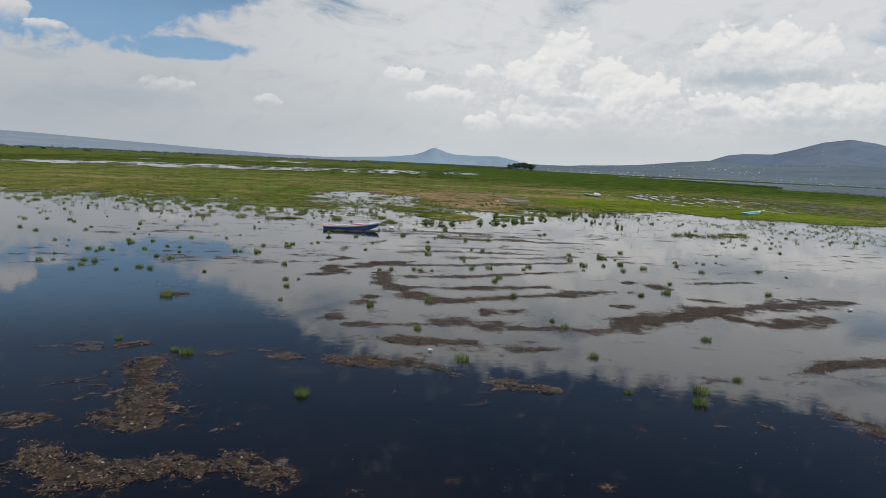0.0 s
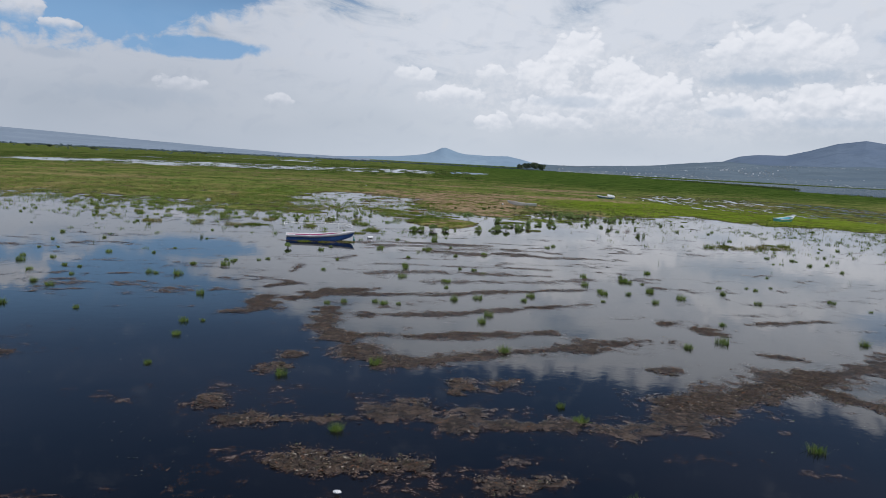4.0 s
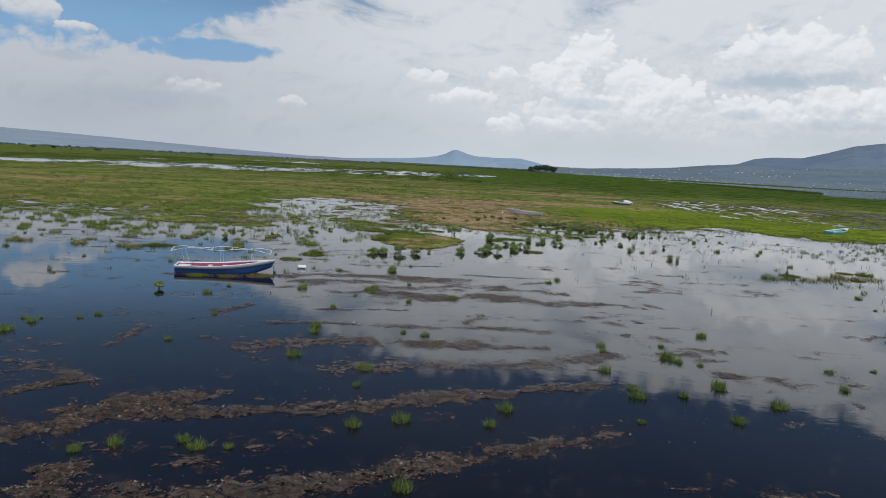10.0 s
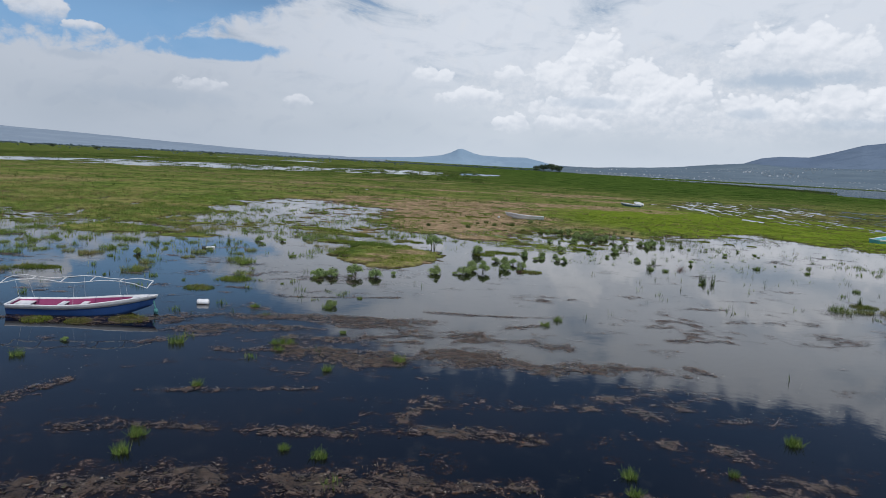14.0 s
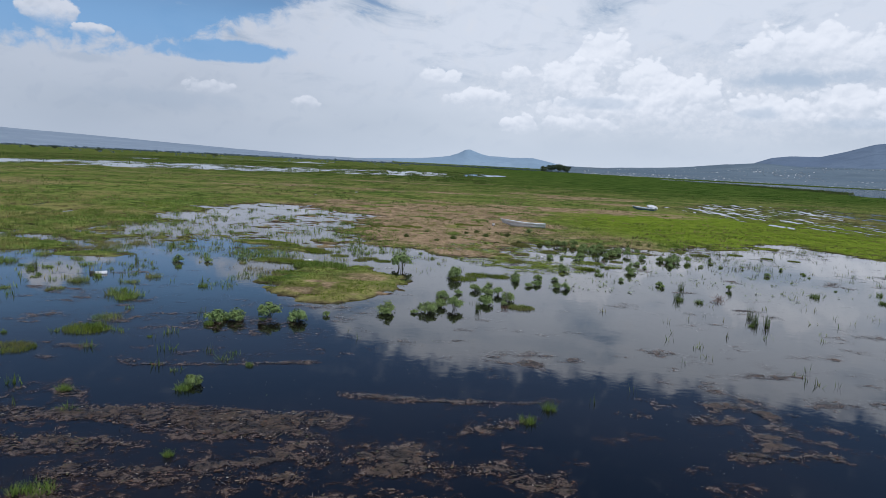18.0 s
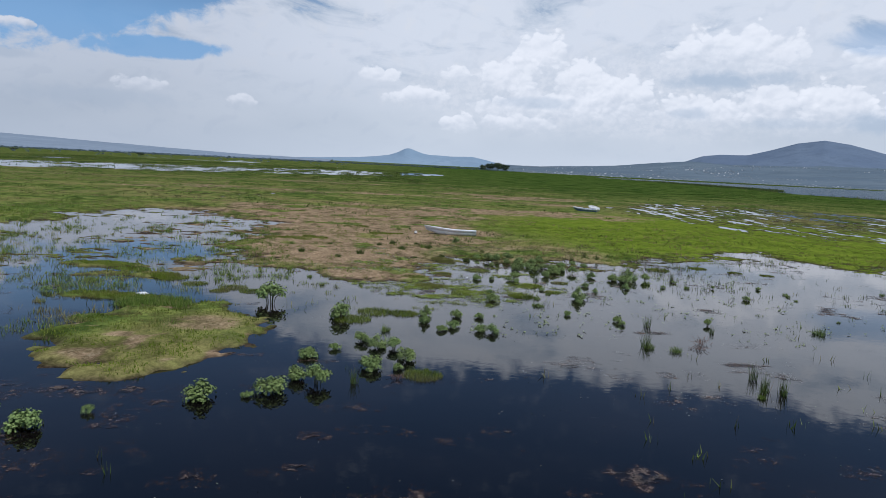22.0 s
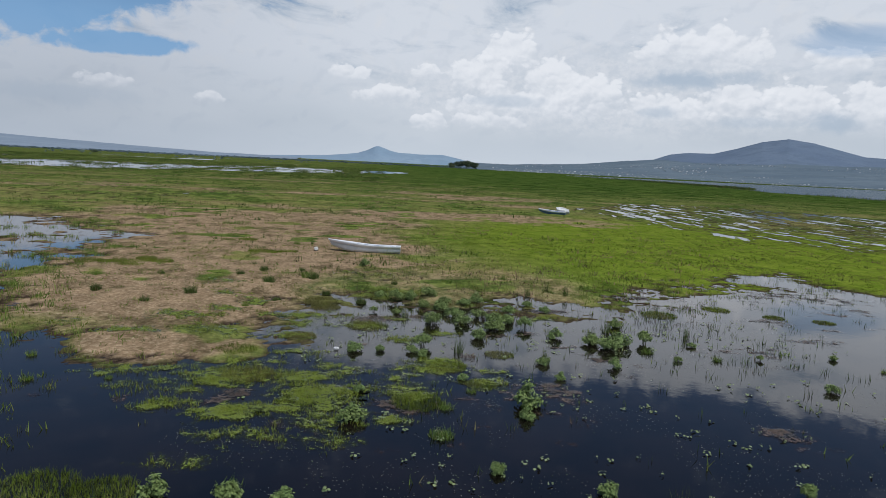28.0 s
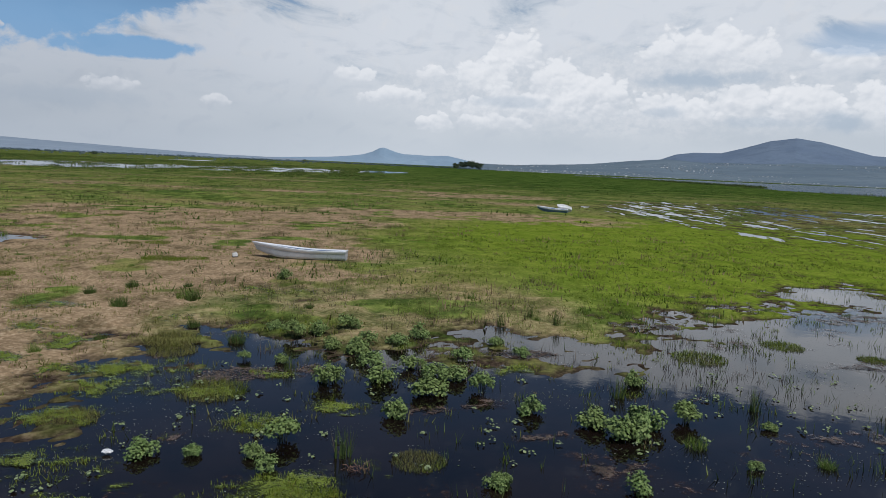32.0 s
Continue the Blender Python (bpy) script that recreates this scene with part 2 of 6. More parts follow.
def water_material():
    m, t, b = material("lake_water")
    p = place(t)
    murk = blend(t, ease(t, grain(t, p, 0.12, 3.0), 0.35, 0.7), rgb(0.0015, 0.0015, 0.0018), rgb(0.0075, 0.0058, 0.0052))
    north = wire(t, "ShaderNodeSeparateXYZ", {0: p}).outputs[1]
    silt = blend(t, ease(t, grain(t, p, 0.5, 4.0), 0.3, 0.7), rgb(0.003, 0.0022, 0.002), rgb(0.011, 0.007, 0.0055))
    west = wire(t, "ShaderNodeSeparateXYZ", {0: p}).outputs[0]
    murk = blend(t, calc(t, "MULTIPLY", ease(t, north, 86.0, 104.0), ease(t, west, 130.0, 80.0)), murk, silt)
    lees = blend(t, ease(t, grain(t, p, 0.35, 5.0, 0.65), 0.35, 0.65), rgb(0.022, 0.018, 0.019), rgb(0.062, 0.050, 0.048))
    murk = blend(t, calc(t, "MULTIPLY", ease(t, calc(t, "ADD", north, calc(t, "MULTIPLY", west, -0.25)), 84.0, 98.0), ease(t, west, 2.0, -8.0)), murk, lees)
    set_in(t, b, Base_Color=murk, Roughness=ease(t, west, 215.0, 260.0, 0.02, 0.07), IOR=1.46)
    ripple = calc(t, "ADD", grain(t, p, 2.2, 3.0), calc(t, "MULTIPLY", grain(t, p, 0.5, 2.0), 1.5))
    set_in(t, b, Normal=relief(t, ripple, 0.028, 0.05))
    return m


def ground_material():
    m, t, b = material("marsh_ground")
    p = place(t)
    dry = wire(t, "ShaderNodeAttribute", attribute="dry").outputs["Fac"]
    wet = wire(t, "ShaderNodeAttribute", attribute="wet").outputs["Fac"]
    lush = wire(t, "ShaderNodeAttribute", attribute="lush").outputs["Fac"]
    n1, n2, n3 = grain(t, p, 0.09, 6.0, 0.65), grain(t, p, 0.7, 6.0, 0.65), grain(t, p, 6.0, 5.0, 0.7)
    n0 = grain(t, p, 0.022, 4.0, 0.6)
    green = blend(t, ease(t, n2, 0.35, 0.7), rgb(0.050, 0.080, 0.018), rgb(0.200, 0.245, 0.056))
    green = blend(t, ease(t, n1, 0.42, 0.66, 0.0, 0.8), green, rgb(0.230, 0.200, 0.075))
    green = blend(t, ease(t, n0, 0.52, 0.70), green, rgb(0.240, 0.195, 0.085))
    green = blend(t, ease(t, n1, 0.46, 0.30), green, rgb(0.060, 0.098, 0.022))
    vivid = blend(t, ease(t, n2, 0.3, 0.7), rgb(0.110, 0.165, 0.015), rgb(0.175, 0.220, 0.028))
    green = blend(t, lush, green, vivid)
    deep = wire(t, "ShaderNodeAttribute", attribute="deep").outputs["Fac"]
    green = blend(t, deep, green, blend(t, ease(t, n1, 0.35, 0.65), rgb(0.024, 0.052, 0.010), rgb(0.088, 0.128, 0.026)))
    straw = blend(t, ease(t, n2, 0.32, 0.66), rgb(0.190, 0.132, 0.076), rgb(0.335, 0.238, 0.140))
    straw = blend(t, ease(t, n3, 0.45, 0.8), straw, rgb(0.34, 0.27, 0.18))
    spread = calc(t, "ADD", dry, calc(t, "MULTIPLY", calc(t, "SUBTRACT", n2, 0.5), 0.9))
    col = blend(t, ease(t, spread, 0.32, 0.92), green, straw)
    mud = blend(t, ease(t, n3, 0.35, 0.7), rgb(0.030, 0.022, 0.016), rgb(0.085, 0.060, 0.042))
    col = blend(t, wet, col, mud)
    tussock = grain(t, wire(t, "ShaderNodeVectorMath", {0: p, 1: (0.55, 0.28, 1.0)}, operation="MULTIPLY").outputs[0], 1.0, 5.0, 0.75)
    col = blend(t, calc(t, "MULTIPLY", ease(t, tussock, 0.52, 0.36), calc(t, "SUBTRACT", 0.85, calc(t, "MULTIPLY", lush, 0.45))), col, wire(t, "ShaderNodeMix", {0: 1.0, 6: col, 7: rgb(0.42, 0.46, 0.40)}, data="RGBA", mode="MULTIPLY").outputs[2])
    speck = blend(t, ease(t, n3, 0.3, 0.7), rgb(0.72, 0.72, 0.72), rgb(1.30, 1.30, 1.30))
    col = wire(t, "ShaderNodeMix", {0: 1.0, 6: col, 7: speck}, data="RGBA", mode="MULTIPLY").outputs[2]
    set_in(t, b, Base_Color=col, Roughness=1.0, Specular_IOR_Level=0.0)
    set_in(t, b, Normal=relief(t, calc(t, "ADD", n3, calc(t, "MULTIPLY", n2, 2.0)), 0.28, 0.05))
    return m


def debris_material(name, tones, dark, rough=0.6, drowned=(0.52, 0.45, 0.45)):
    """Matted dead plants: a fibrous sheet that thins out into single shreds where "thick" is low."""
    m, t, b = material(name)
    p = place(t)
    thick = wire(t, "ShaderNodeAttribute", attribute="thick").outputs["Fac"]
    n, c, f, g = grain(t, p, 1.1, 5.0, 0.6), grain(t, p, 3.2, 4.0, 0.65, 1.0), grain(t, p, 9.0, 6.0, 0.75, 1.6), grain(t, p, 34.0, 4.0, 0.7, 1.2)
    col = blend(t, ease(t, n, 0.35, 0.68), rgb(*tones[0]), rgb(*tones[1]))
    col = blend(t, ease(t, c, 0.50, 0.66, 0.0, 0.75), col, rgb(*tones[2]))
    col = blend(t, ease(t, f, 0.52, 0.68, 0.0, 0.8), col, rgb(*tones[2]))
    col = blend(t, ease(t, g, 0.55, 0.70, 0.0, 0.8), col, rgb(*tones[3]))
    col = blend(t, ease(t, g, 0.46, 0.36, 0.0, 0.85), col, rgb(*dark))
    col = blend(t, ease(t, f, 0.47, 0.37), col, rgb(*dark))
    col = blend(t, ease(t, c, 0.56, 0.42, 0.0, 0.85), col, rgb(*[v * 2.0 for v in dark]))
    patchy = grain(t, p, 0.7, 4.0, 0.65, 0.5)
    cover = calc(t, "ADD", calc(t, "ADD", calc(t, "MULTIPLY", thick, 0.80), calc(t, "MULTIPLY", calc(t, "SUBTRACT", c, 0.5), 1.5)), calc(t, "ADD", calc(t, "MULTIPLY", calc(t, "SUBTRACT", f, 0.5), 1.3), calc(t, "MULTIPLY", calc(t, "SUBTRACT", g, 0.5), 1.0)))
    cover = calc(t, "ADD", cover, calc(t, "MULTIPLY", calc(t, "SUBTRACT", patchy, 0.5), 1.3))
    # the thin rim lies drowned under a film of water
    afloat = ease(t, cover, 0.36, 0.56)
    col = blend(t, afloat, wire(t, "ShaderNodeMix", {0: 1.0, 6: col, 7: rgb(*drowned)}, data="RGBA", mode="MULTIPLY").outputs[2], col)
    set_in(t, b, Base_Color=col, Roughness=ease(t, cover, 0.36, 0.60, 0.05, rough), Specular_IOR_Level=0.3, Alpha=ease(t, cover, 0.10, 0.46))
    dents = wire(t, "ShaderNodeBump", {"Height": calc(t, "ADD", f, calc(t, "MULTIPLY", g, 0.6)), "Strength": ease(t, cover, 0.36, 0.60, 0.02, 1.0), "Distance": 0.10})
    set_in(t, b, Normal=dents.outputs[0])
    return m


def strand_material(name, a, b_, c=None, drift=None):
    """Thin stalks and blades; every strand takes its own tone, and whole patches drift to others."""
    m, t, b = material(name)
    r = island_random(t)
    ramp = blend(t, r, rgb(*a), rgb(*b_))
    if c:
        ramp = blend(t, ease(t, r, 0.8, 0.95), ramp, rgb(*c))
    if drift:
        p = place(t)
        wide, mid = grain(t, p, 0.05, 5.0, 0.65), grain(t, p, 0.45, 4.0, 0.6)
        ramp = blend(t, ease(t, calc(t, "ADD", calc(t, "MULTIPLY", wide, 0.6), calc(t, "MULTIPLY", mid, 0.4)), 0.47, 0.58, 0.0, 0.85), ramp, rgb(*drift))
        ramp = blend(t, ease(t, mid, 0.48, 0.34, 0.0, 0.75), ramp, rgb(*[v * 0.5 for v in a]))
    set_in(t, b, Base_Color=ramp, Roughness=0.9, Specular_IOR_Level=0.05)
    return m


def leaf_material(name, a, b_):
    m, t, b = material(name)
    r = island_random(t)
    own = wire(t, "ShaderNodeObjectInfo").outputs["Random"]
    col = blend(t, r, rgb(*a), rgb(*b_))
    col = blend(t, calc(t, "MULTIPLY", own, 0.35), col, rgb(0.17, 0.19, 0.055))
    fine = grain(t, place(t), 30.0, 3.0)
    col = blend(t, ease(t, fine, 0.4, 0.8, 0.0, 0.35), col, rgb(0.05, 0.08, 0.02))
    set_in(t, b, Base_Color=col, Roughness=0.7, Specular_IOR_Level=0.2)
    return m


def paint(name, colour, rough=0.4, wear=(0.25, 0.24, 0.22), amount=0.5, scale=3.0):
    """Old boat paint: faded, streaked and scuffed."""
    m, t, b = material(name)
    co = wire(t, "ShaderNodeTexCoord").outputs["Object"]
    big, small = grain(t, co, scale, 5.0, 0.6), grain(t, co, scale * 9.0, 5.0, 0.7)
    col = blend(t, ease(t, big, 0.3, 0.75), rgb(*[v * 0.82 for v in colour]), rgb(*colour))
    col = blend(t, calc(t, "MULTIPLY", ease(t, small, 0.58, 0.75), amount), col, rgb(*wear))
    set_in(t, b, Base_Color=col, Roughness=ease(t, small, 0.3, 0.7, rough, rough + 0.2))
    set_in(t, b, Normal=relief(t, small, 0.15, 0.01))
    return m


def plain_noise(name, lo, hi, scale, rough=0.85, bump=0.3, size=0.05):
    m, t, b = material(name)
    p = place(t)
    n = grain(t, p, scale, 6.0, 0.6)
    set_in(t, b, Base_Color=blend(t, ease(t, n, 0.32, 0.7), rgb(*lo), rgb(*hi)), Roughness=rough, Specular_IOR_Level=0.2)
    set_in(t, b, Normal=relief(t, n, bump, size))
    return m


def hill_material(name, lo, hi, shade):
    """Far wooded slopes: broad tones with haze mixed in, darker woods and single crowns."""
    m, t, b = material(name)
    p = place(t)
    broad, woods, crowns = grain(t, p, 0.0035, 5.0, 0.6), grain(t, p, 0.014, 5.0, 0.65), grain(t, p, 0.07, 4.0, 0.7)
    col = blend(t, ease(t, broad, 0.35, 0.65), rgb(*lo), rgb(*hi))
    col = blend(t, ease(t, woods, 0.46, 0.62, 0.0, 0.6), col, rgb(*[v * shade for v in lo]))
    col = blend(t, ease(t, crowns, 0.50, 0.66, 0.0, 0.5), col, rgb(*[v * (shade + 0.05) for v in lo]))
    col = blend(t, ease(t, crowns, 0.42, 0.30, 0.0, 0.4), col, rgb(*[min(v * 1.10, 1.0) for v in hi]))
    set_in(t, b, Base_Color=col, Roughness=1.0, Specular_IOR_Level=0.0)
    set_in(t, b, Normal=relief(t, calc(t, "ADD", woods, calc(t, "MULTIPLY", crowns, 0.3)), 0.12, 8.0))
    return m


def island_tones(name, *tones):
    m, t, b = material(name)
    ramp = wire(t, "ShaderNodeValToRGB", {0: island_random(t)})
    ramp.color_ramp.interpolation = "CONSTANT"
    for k, tone in enumerate(tones):
        spot = ramp.color_ramp.elements[k] if k < 2 else ramp.color_ramp.elements.new(k / len(tones))
        spot.position, spot.color = k / len(tones), rgb(*tone)
    set_in(t, b, Base_Color=ramp.outputs[0], Roughness=0.8, Specular_IOR_Level=0.2)
    return m


M_WATER, M_GROUND = water_material(), ground_material()
M_MAT = debris_material("dead_weed", ((0.046, 0.030, 0.023), (0.104, 0.068, 0.049), (0.188, 0.134, 0.095), (0.30, 0.22, 0.155)), (0.009, 0.007, 0.005))
M_CHIP = island_tones("leaf_scraps", (0.020, 0.014, 0.011), (0.048, 0.033, 0.024), (0.090, 0.061, 0.041), (0.14, 0.098, 0.064), (0.063, 0.045, 0.033), (0.20, 0.15, 0.105), (0.145, 0.072, 0.040), (0.030, 0.022, 0.017), (0.105, 0.080, 0.056), (0.080, 0.082, 0.042), (0.055, 0.040, 0.030), (0.30, 0.26, 0.21))
M_STRAW = strand_material("dead_stalk", (0.022, 0.015, 0.012), (0.180, 0.132, 0.090), (0.28, 0.24, 0.19))
M_GRASS = strand_material("marsh_grass", (0.095, 0.160, 0.026), (0.225, 0.310, 0.060), (0.32, 0.29, 0.12), (0.250, 0.205, 0.085))
M_FARGRASS = strand_material("far_grass", (0.028, 0.058, 0.011), (0.120, 0.170, 0.036), (0.21, 0.18, 0.075))
M_TUFT = strand_material("tuft_grass", (0.065, 0.115, 0.020), (0.190, 0.270, 0.050), (0.27, 0.28, 0.11))
M_LAWN = strand_material("short_grass", (0.100, 0.152, 0.014), (0.195, 0.250, 0.030), (0.22, 0.22, 0.08), (0.165, 0.150, 0.055))
M_DRYGRASS = strand_material("dry_grass", (0.20, 0.145, 0.082), (0.34, 0.255, 0.150), (0.13, 0.15, 0.04))
M_REED = strand_material("rush", (0.045, 0.080, 0.020), (0.115, 0.160, 0.042), (0.16, 0.12, 0.06))
M_ALGAE = strand_material("floating_moss", (0.160, 0.210, 0.024), (0.300, 0.365, 0.058), (0.20, 0.16, 0.05))
M_MOSSBED = debris_material("moss_bed", ((0.155, 0.200, 0.022), (0.215, 0.275, 0.034), (0.27, 0.335, 0.055), (0.32, 0.38, 0.085)), (0.085, 0.110, 0.018), 0.9, (0.30, 0.30, 0.28))
M_LEAF = leaf_material("broad_leaf", (0.070, 0.125, 0.030), (0.235, 0.315, 0.105))
M_PALELEAF = leaf_material("pale_leaf", (0.12, 0.175, 0.07), (0.30, 0.36, 0.20))
# lone far trees: leaf colour lightened to take in some haze
M_DARKLEAF = leaf_material("hazed_tree_leaf", (0.045, 0.068, 0.050), (0.085, 0.115, 0.078))
M_STEM = plain_noise("green_stem", (0.05, 0.06, 0.02), (0.12, 0.12, 0.05), 12.0)
M_TWIG = plain_noise("dead_twig", (0.090, 0.048, 0.036), (0.210, 0.120, 0.085), 9.0)
M_BARK = plain_noise("bark", (0.05, 0.04, 0.03), (0.12, 0.10, 0.08), 4.0)
M_LITTER = strand_material("floating_litter", (0.10, 0.10, 0.08), (0.30, 0.31, 0.27), (0.12, 0.17, 0.06))
M_BLUE = paint("blue_paint", (0.028, 0.085, 0.26), 0.35, (0.10, 0.14, 0.2), 0.5)
M_WHITE = paint("white_paint", (0.74, 0.74, 0.74), 0.4, (0.38, 0.36, 0.33), 0.6)
M_GREYWHITE = paint("weathered_white_paint", (0.80, 0.82, 0.84), 0.45, (0.42, 0.43, 0.43), 0.7, 2.0)
# hull white: dirt, plus the lower hull's shading put into the tone
M_DULLWHITE = paint("dirty_shaded_white_paint", (0.58, 0.61, 0.63), 0.5, (0.20, 0.20, 0.19), 0.9, 2.6)
M_MAGENTA = paint("magenta_paint", (0.30, 0.040, 0.135), 0.5, (0.16, 0.04, 0.08), 0.6)
M_TEAL = paint("turquoise_paint", (0.16, 0.50, 0.55), 0.45, (0.35, 0.45, 0.45), 0.6)
M_SLATE = paint("slate_blue_paint", (0.10, 0.17, 0.30), 0.45, (0.3, 0.33, 0.36), 0.6)
M_PIPE = paint("white_pipe", (0.72, 0.72, 0.70), 0.45, (0.4, 0.36, 0.3), 0.5, 4.0)
M_ROPE = plain_noise("teal_rope", (0.05, 0.16, 0.16), (0.12, 0.30, 0.28), 40.0)
M_RUBBER = plain_noise("dark_dirt", (0.02, 0.02, 0.02), (0.06, 0.055, 0.05), 15.0)
# the air's blue-grey haze is painted into these hill base colours
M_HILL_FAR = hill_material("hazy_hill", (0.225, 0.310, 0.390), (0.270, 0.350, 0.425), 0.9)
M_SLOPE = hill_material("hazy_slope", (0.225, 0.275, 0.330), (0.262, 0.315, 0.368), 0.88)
M_HILL = hill_material("hazed_wooded_mountain", (0.130, 0.172, 0.235), (0.158, 0.204, 0.262), 0.86)
M_FOOT = hill_material("hazed_settled_slope", (0.122, 0.162, 0.196), (0.158, 0.200, 0.228), 0.84)
# distant walls and crowns: haze is mixed into these blue-grey base tones
M_TOWN = island_tones("hazed_town_walls", (0.185, 0.222, 0.245), (0.170, 0.208, 0.232), (0.215, 0.25, 0.272), (0.19, 0.22, 0.24), (0.165, 0.202, 0.226), (0.185, 0.222, 0.245), (0.17, 0.207, 0.23), (0.25, 0.28, 0.30), (0.20, 0.232, 0.252), (0.18, 0.216, 0.24), (0.46, 0.485, 0.50))
M_SLOPETOWN = island_tones("hazed_slope_walls", (0.19, 0.245, 0.295), (0.175, 0.23, 0.28), (0.23, 0.28, 0.325), (0.18, 0.235, 0.285), (0.36, 0.40, 0.44))
M_HAZEDTREE = island_tones("far_trees", (0.150, 0.195, 0.222), (0.140, 0.186, 0.214), (0.160, 0.205, 0.232))
M_LINETREE = island_tones("hazed_field_trees", (0.105, 0.148, 0.165), (0.130, 0.172, 0.19), (0.092, 0.132, 0.146))


# ---- building helpers ----
def spread_noise(x, y, seed):
    """Smooth value noise on arrays, 0 to 1."""
    xi, yi = np.floor(x), np.floor(y)
    fx, fy = x - xi, y - yi
    fx, fy = fx * fx * (3 - 2 * fx), fy * fy * (3 - 2 * fy)

    def corner(i, j):
        v = np.sin(i * 127.1 + j * 311.7 + seed * 74.7) * 43758.5453
        return v - np.floor(v)

    top = corner(xi, yi) * (1 - fx) + corner(xi + 1, yi) * fx
    low = corner(xi, yi + 1) * (1 - fx) + corner(xi + 1, yi + 1) * fx
    return top * (1 - fy) + low * fy


def rough_noise(x, y, size, octaves=4, seed=0, gain=0.5):
    """Layered noise of that feature size in metres, -1 to 1."""
    x, y = np.asarray(x, float) / size, np.asarray(y, float) / size
    total, amp, norm = 0.0, 1.0, 0.0
    for k in range(octaves):
        total = total + amp * (spread_noise(x + 13.7 * k, y - 9.1 * k, seed + k) * 2 - 1)
        norm, amp, x, y = norm + amp, amp * gain, x * 2.03, y * 2.03
    return total / norm * 1.6


def smooth(v, lo, hi):
    k = np.clip((np.asarray(v, float) - lo) / (hi - lo), 0, 1)
    return k * k * (3 - 2 * k)


def mesh_from(name, verts, faces_loops, starts, mat, soft=False):
    """A mesh from flat arrays: corner indices, and where each face starts."""
    me = bpy.data.meshes.new(name)
    me.vertices.add(len(verts))
    me.vertices.foreach_set("co", np.asarray(verts, np.float32).ravel())
    me.loops.add(len(faces_loops))
    me.loops.foreach_set("vertex_index", np.asarray(faces_loops, np.int32))
    me.polygons.add(len(starts))
    me.polygons.foreach_set("loop_start", np.asarray(starts, np.int32))
    if soft:
        me.polygons.foreach_set("use_smooth", np.ones(len(starts), bool))
    me.materials.append(mat)
    me.update(calc_edges=True)
    return me


def triangles(name, tri, mat):
    """tri: an array (n, 3, 3) of separate triangles."""
    tri = np.asarray(tri, float).reshape(-1, 3)
    return mesh_from(name, tri, np.arange(len(tri)), np.arange(0, len(tri), 3), mat)


def quads(name, quad, mat):
    """quad: an array (n, 4, 3) of separate four-sided faces."""
    quad = np.asarray(quad, float).reshape(-1, 3)
    return mesh_from(name, quad, np.arange(len(quad)), np.arange(0, len(quad), 4), mat)


def sheet(name, xs, ys, z, mat, keep=None):
    """A grid over xs, ys with heights z[j, i]; keep[j, i] picks the cells."""
    gx, gy = np.meshgrid(xs, ys)
    verts = np.stack([gx, gy, z], -1).reshape(-1, 3)
    j, i = np.meshgrid(np.arange(len(ys) - 1), np.arange(len(xs) - 1), indexing="ij")
    a = (j * len(xs) + i).ravel()
    if keep is not None:
        a = a[keep.ravel()]
        cell = np.stack([a, a + 1, a + len(xs) + 1, a + len(xs)], -1)
        used, cell = np.unique(cell, return_inverse=True)
        verts, cell = verts[used], cell.reshape(-1, 4)
    else:
        cell = np.stack([a, a + 1, a + len(xs) + 1, a + len(xs)], -1)
    return mesh_from(name, verts, cell.ravel(), np.arange(0, cell.size, 4), mat, True)


def thin_out(mesh, amount):
    """Stores amount(x, y) at every vertex as the attribute "thick"."""
    co = np.empty(len(mesh.vertices) * 3, np.float32)
    mesh.vertices.foreach_get("co", co)
    co = co.reshape(-1, 3).astype(float)
    mesh.attributes.new("thick", "FLOAT", "POINT").data.foreach_set("value", np.asarray(amount(co[:, 0], co[:, 1]), np.float32))
    return mesh


def part(name, data, mat, parent, label=""):
    """Links a bmesh or a mesh as ONE mesh object under a thing or a part."""
    if isinstance(data, bmesh.types.BMesh):
        me = bpy.data.meshes.new(name)
        bmesh.ops.recalc_face_normals(data, faces=data.faces)
        data.to_mesh(me)
        data.free()
        me.materials.append(mat)
    else:
        me = data
    ob = new(name, me)
    ob.parent = parent
    return tagged(ob, label)


def thing(name, label, category, group="", m=None, kind=""):
    ob = new(name)
    ob.empty_display_size = 0.2
    if m is not None:
        ob.matrix_basis = m
    return tagged(ob, label, category, group, kind)


def box(bm, size, m=None, bevel=0.0):
    got = bmesh.ops.create_cube(bm, size=1.0, matrix=(m or Matrix.Identity(4)) @ Matrix.Diagonal((*size, 1)))
    if bevel:
        edges = list({e for v in got["verts"] for e in v.link_edges})
        bmesh.ops.bevel(bm, geom=edges, offset=bevel, segments=2, affect="EDGES", profile=0.6)
    return bm


def tube(points, radius, sides=6, closed_ends=True):
    """A round bar through the points, as a bmesh."""
    bm, rings = bmesh.new(), []
    pts = [Vector(p) for p in points]
    for k, p in enumerate(pts):
        d = (pts[min(k + 1, len(pts) - 1)] - pts[max(k - 1, 0)]).normalized()
        u = d.cross(Vector((0, 0, 1)) if abs(d.z) < 0.9 else Vector((1, 0, 0))).normalized()
        v = d.cross(u)
        rings.append([bm.verts.new(p + radius * (math.cos(a) * u + math.sin(a) * v)) for a in np.linspace(0, 2 * math.pi, sides, endpoint=False)])
    for a, b in zip(rings, rings[1:]):
        for k in range(sides):
            bm.faces.new((a[k], a[(k + 1) % sides], b[(k + 1) % sides], b[k]))
    if closed_ends:
        bm.faces.new(rings[0]), bm.faces.new(rings[-1])
    return bm


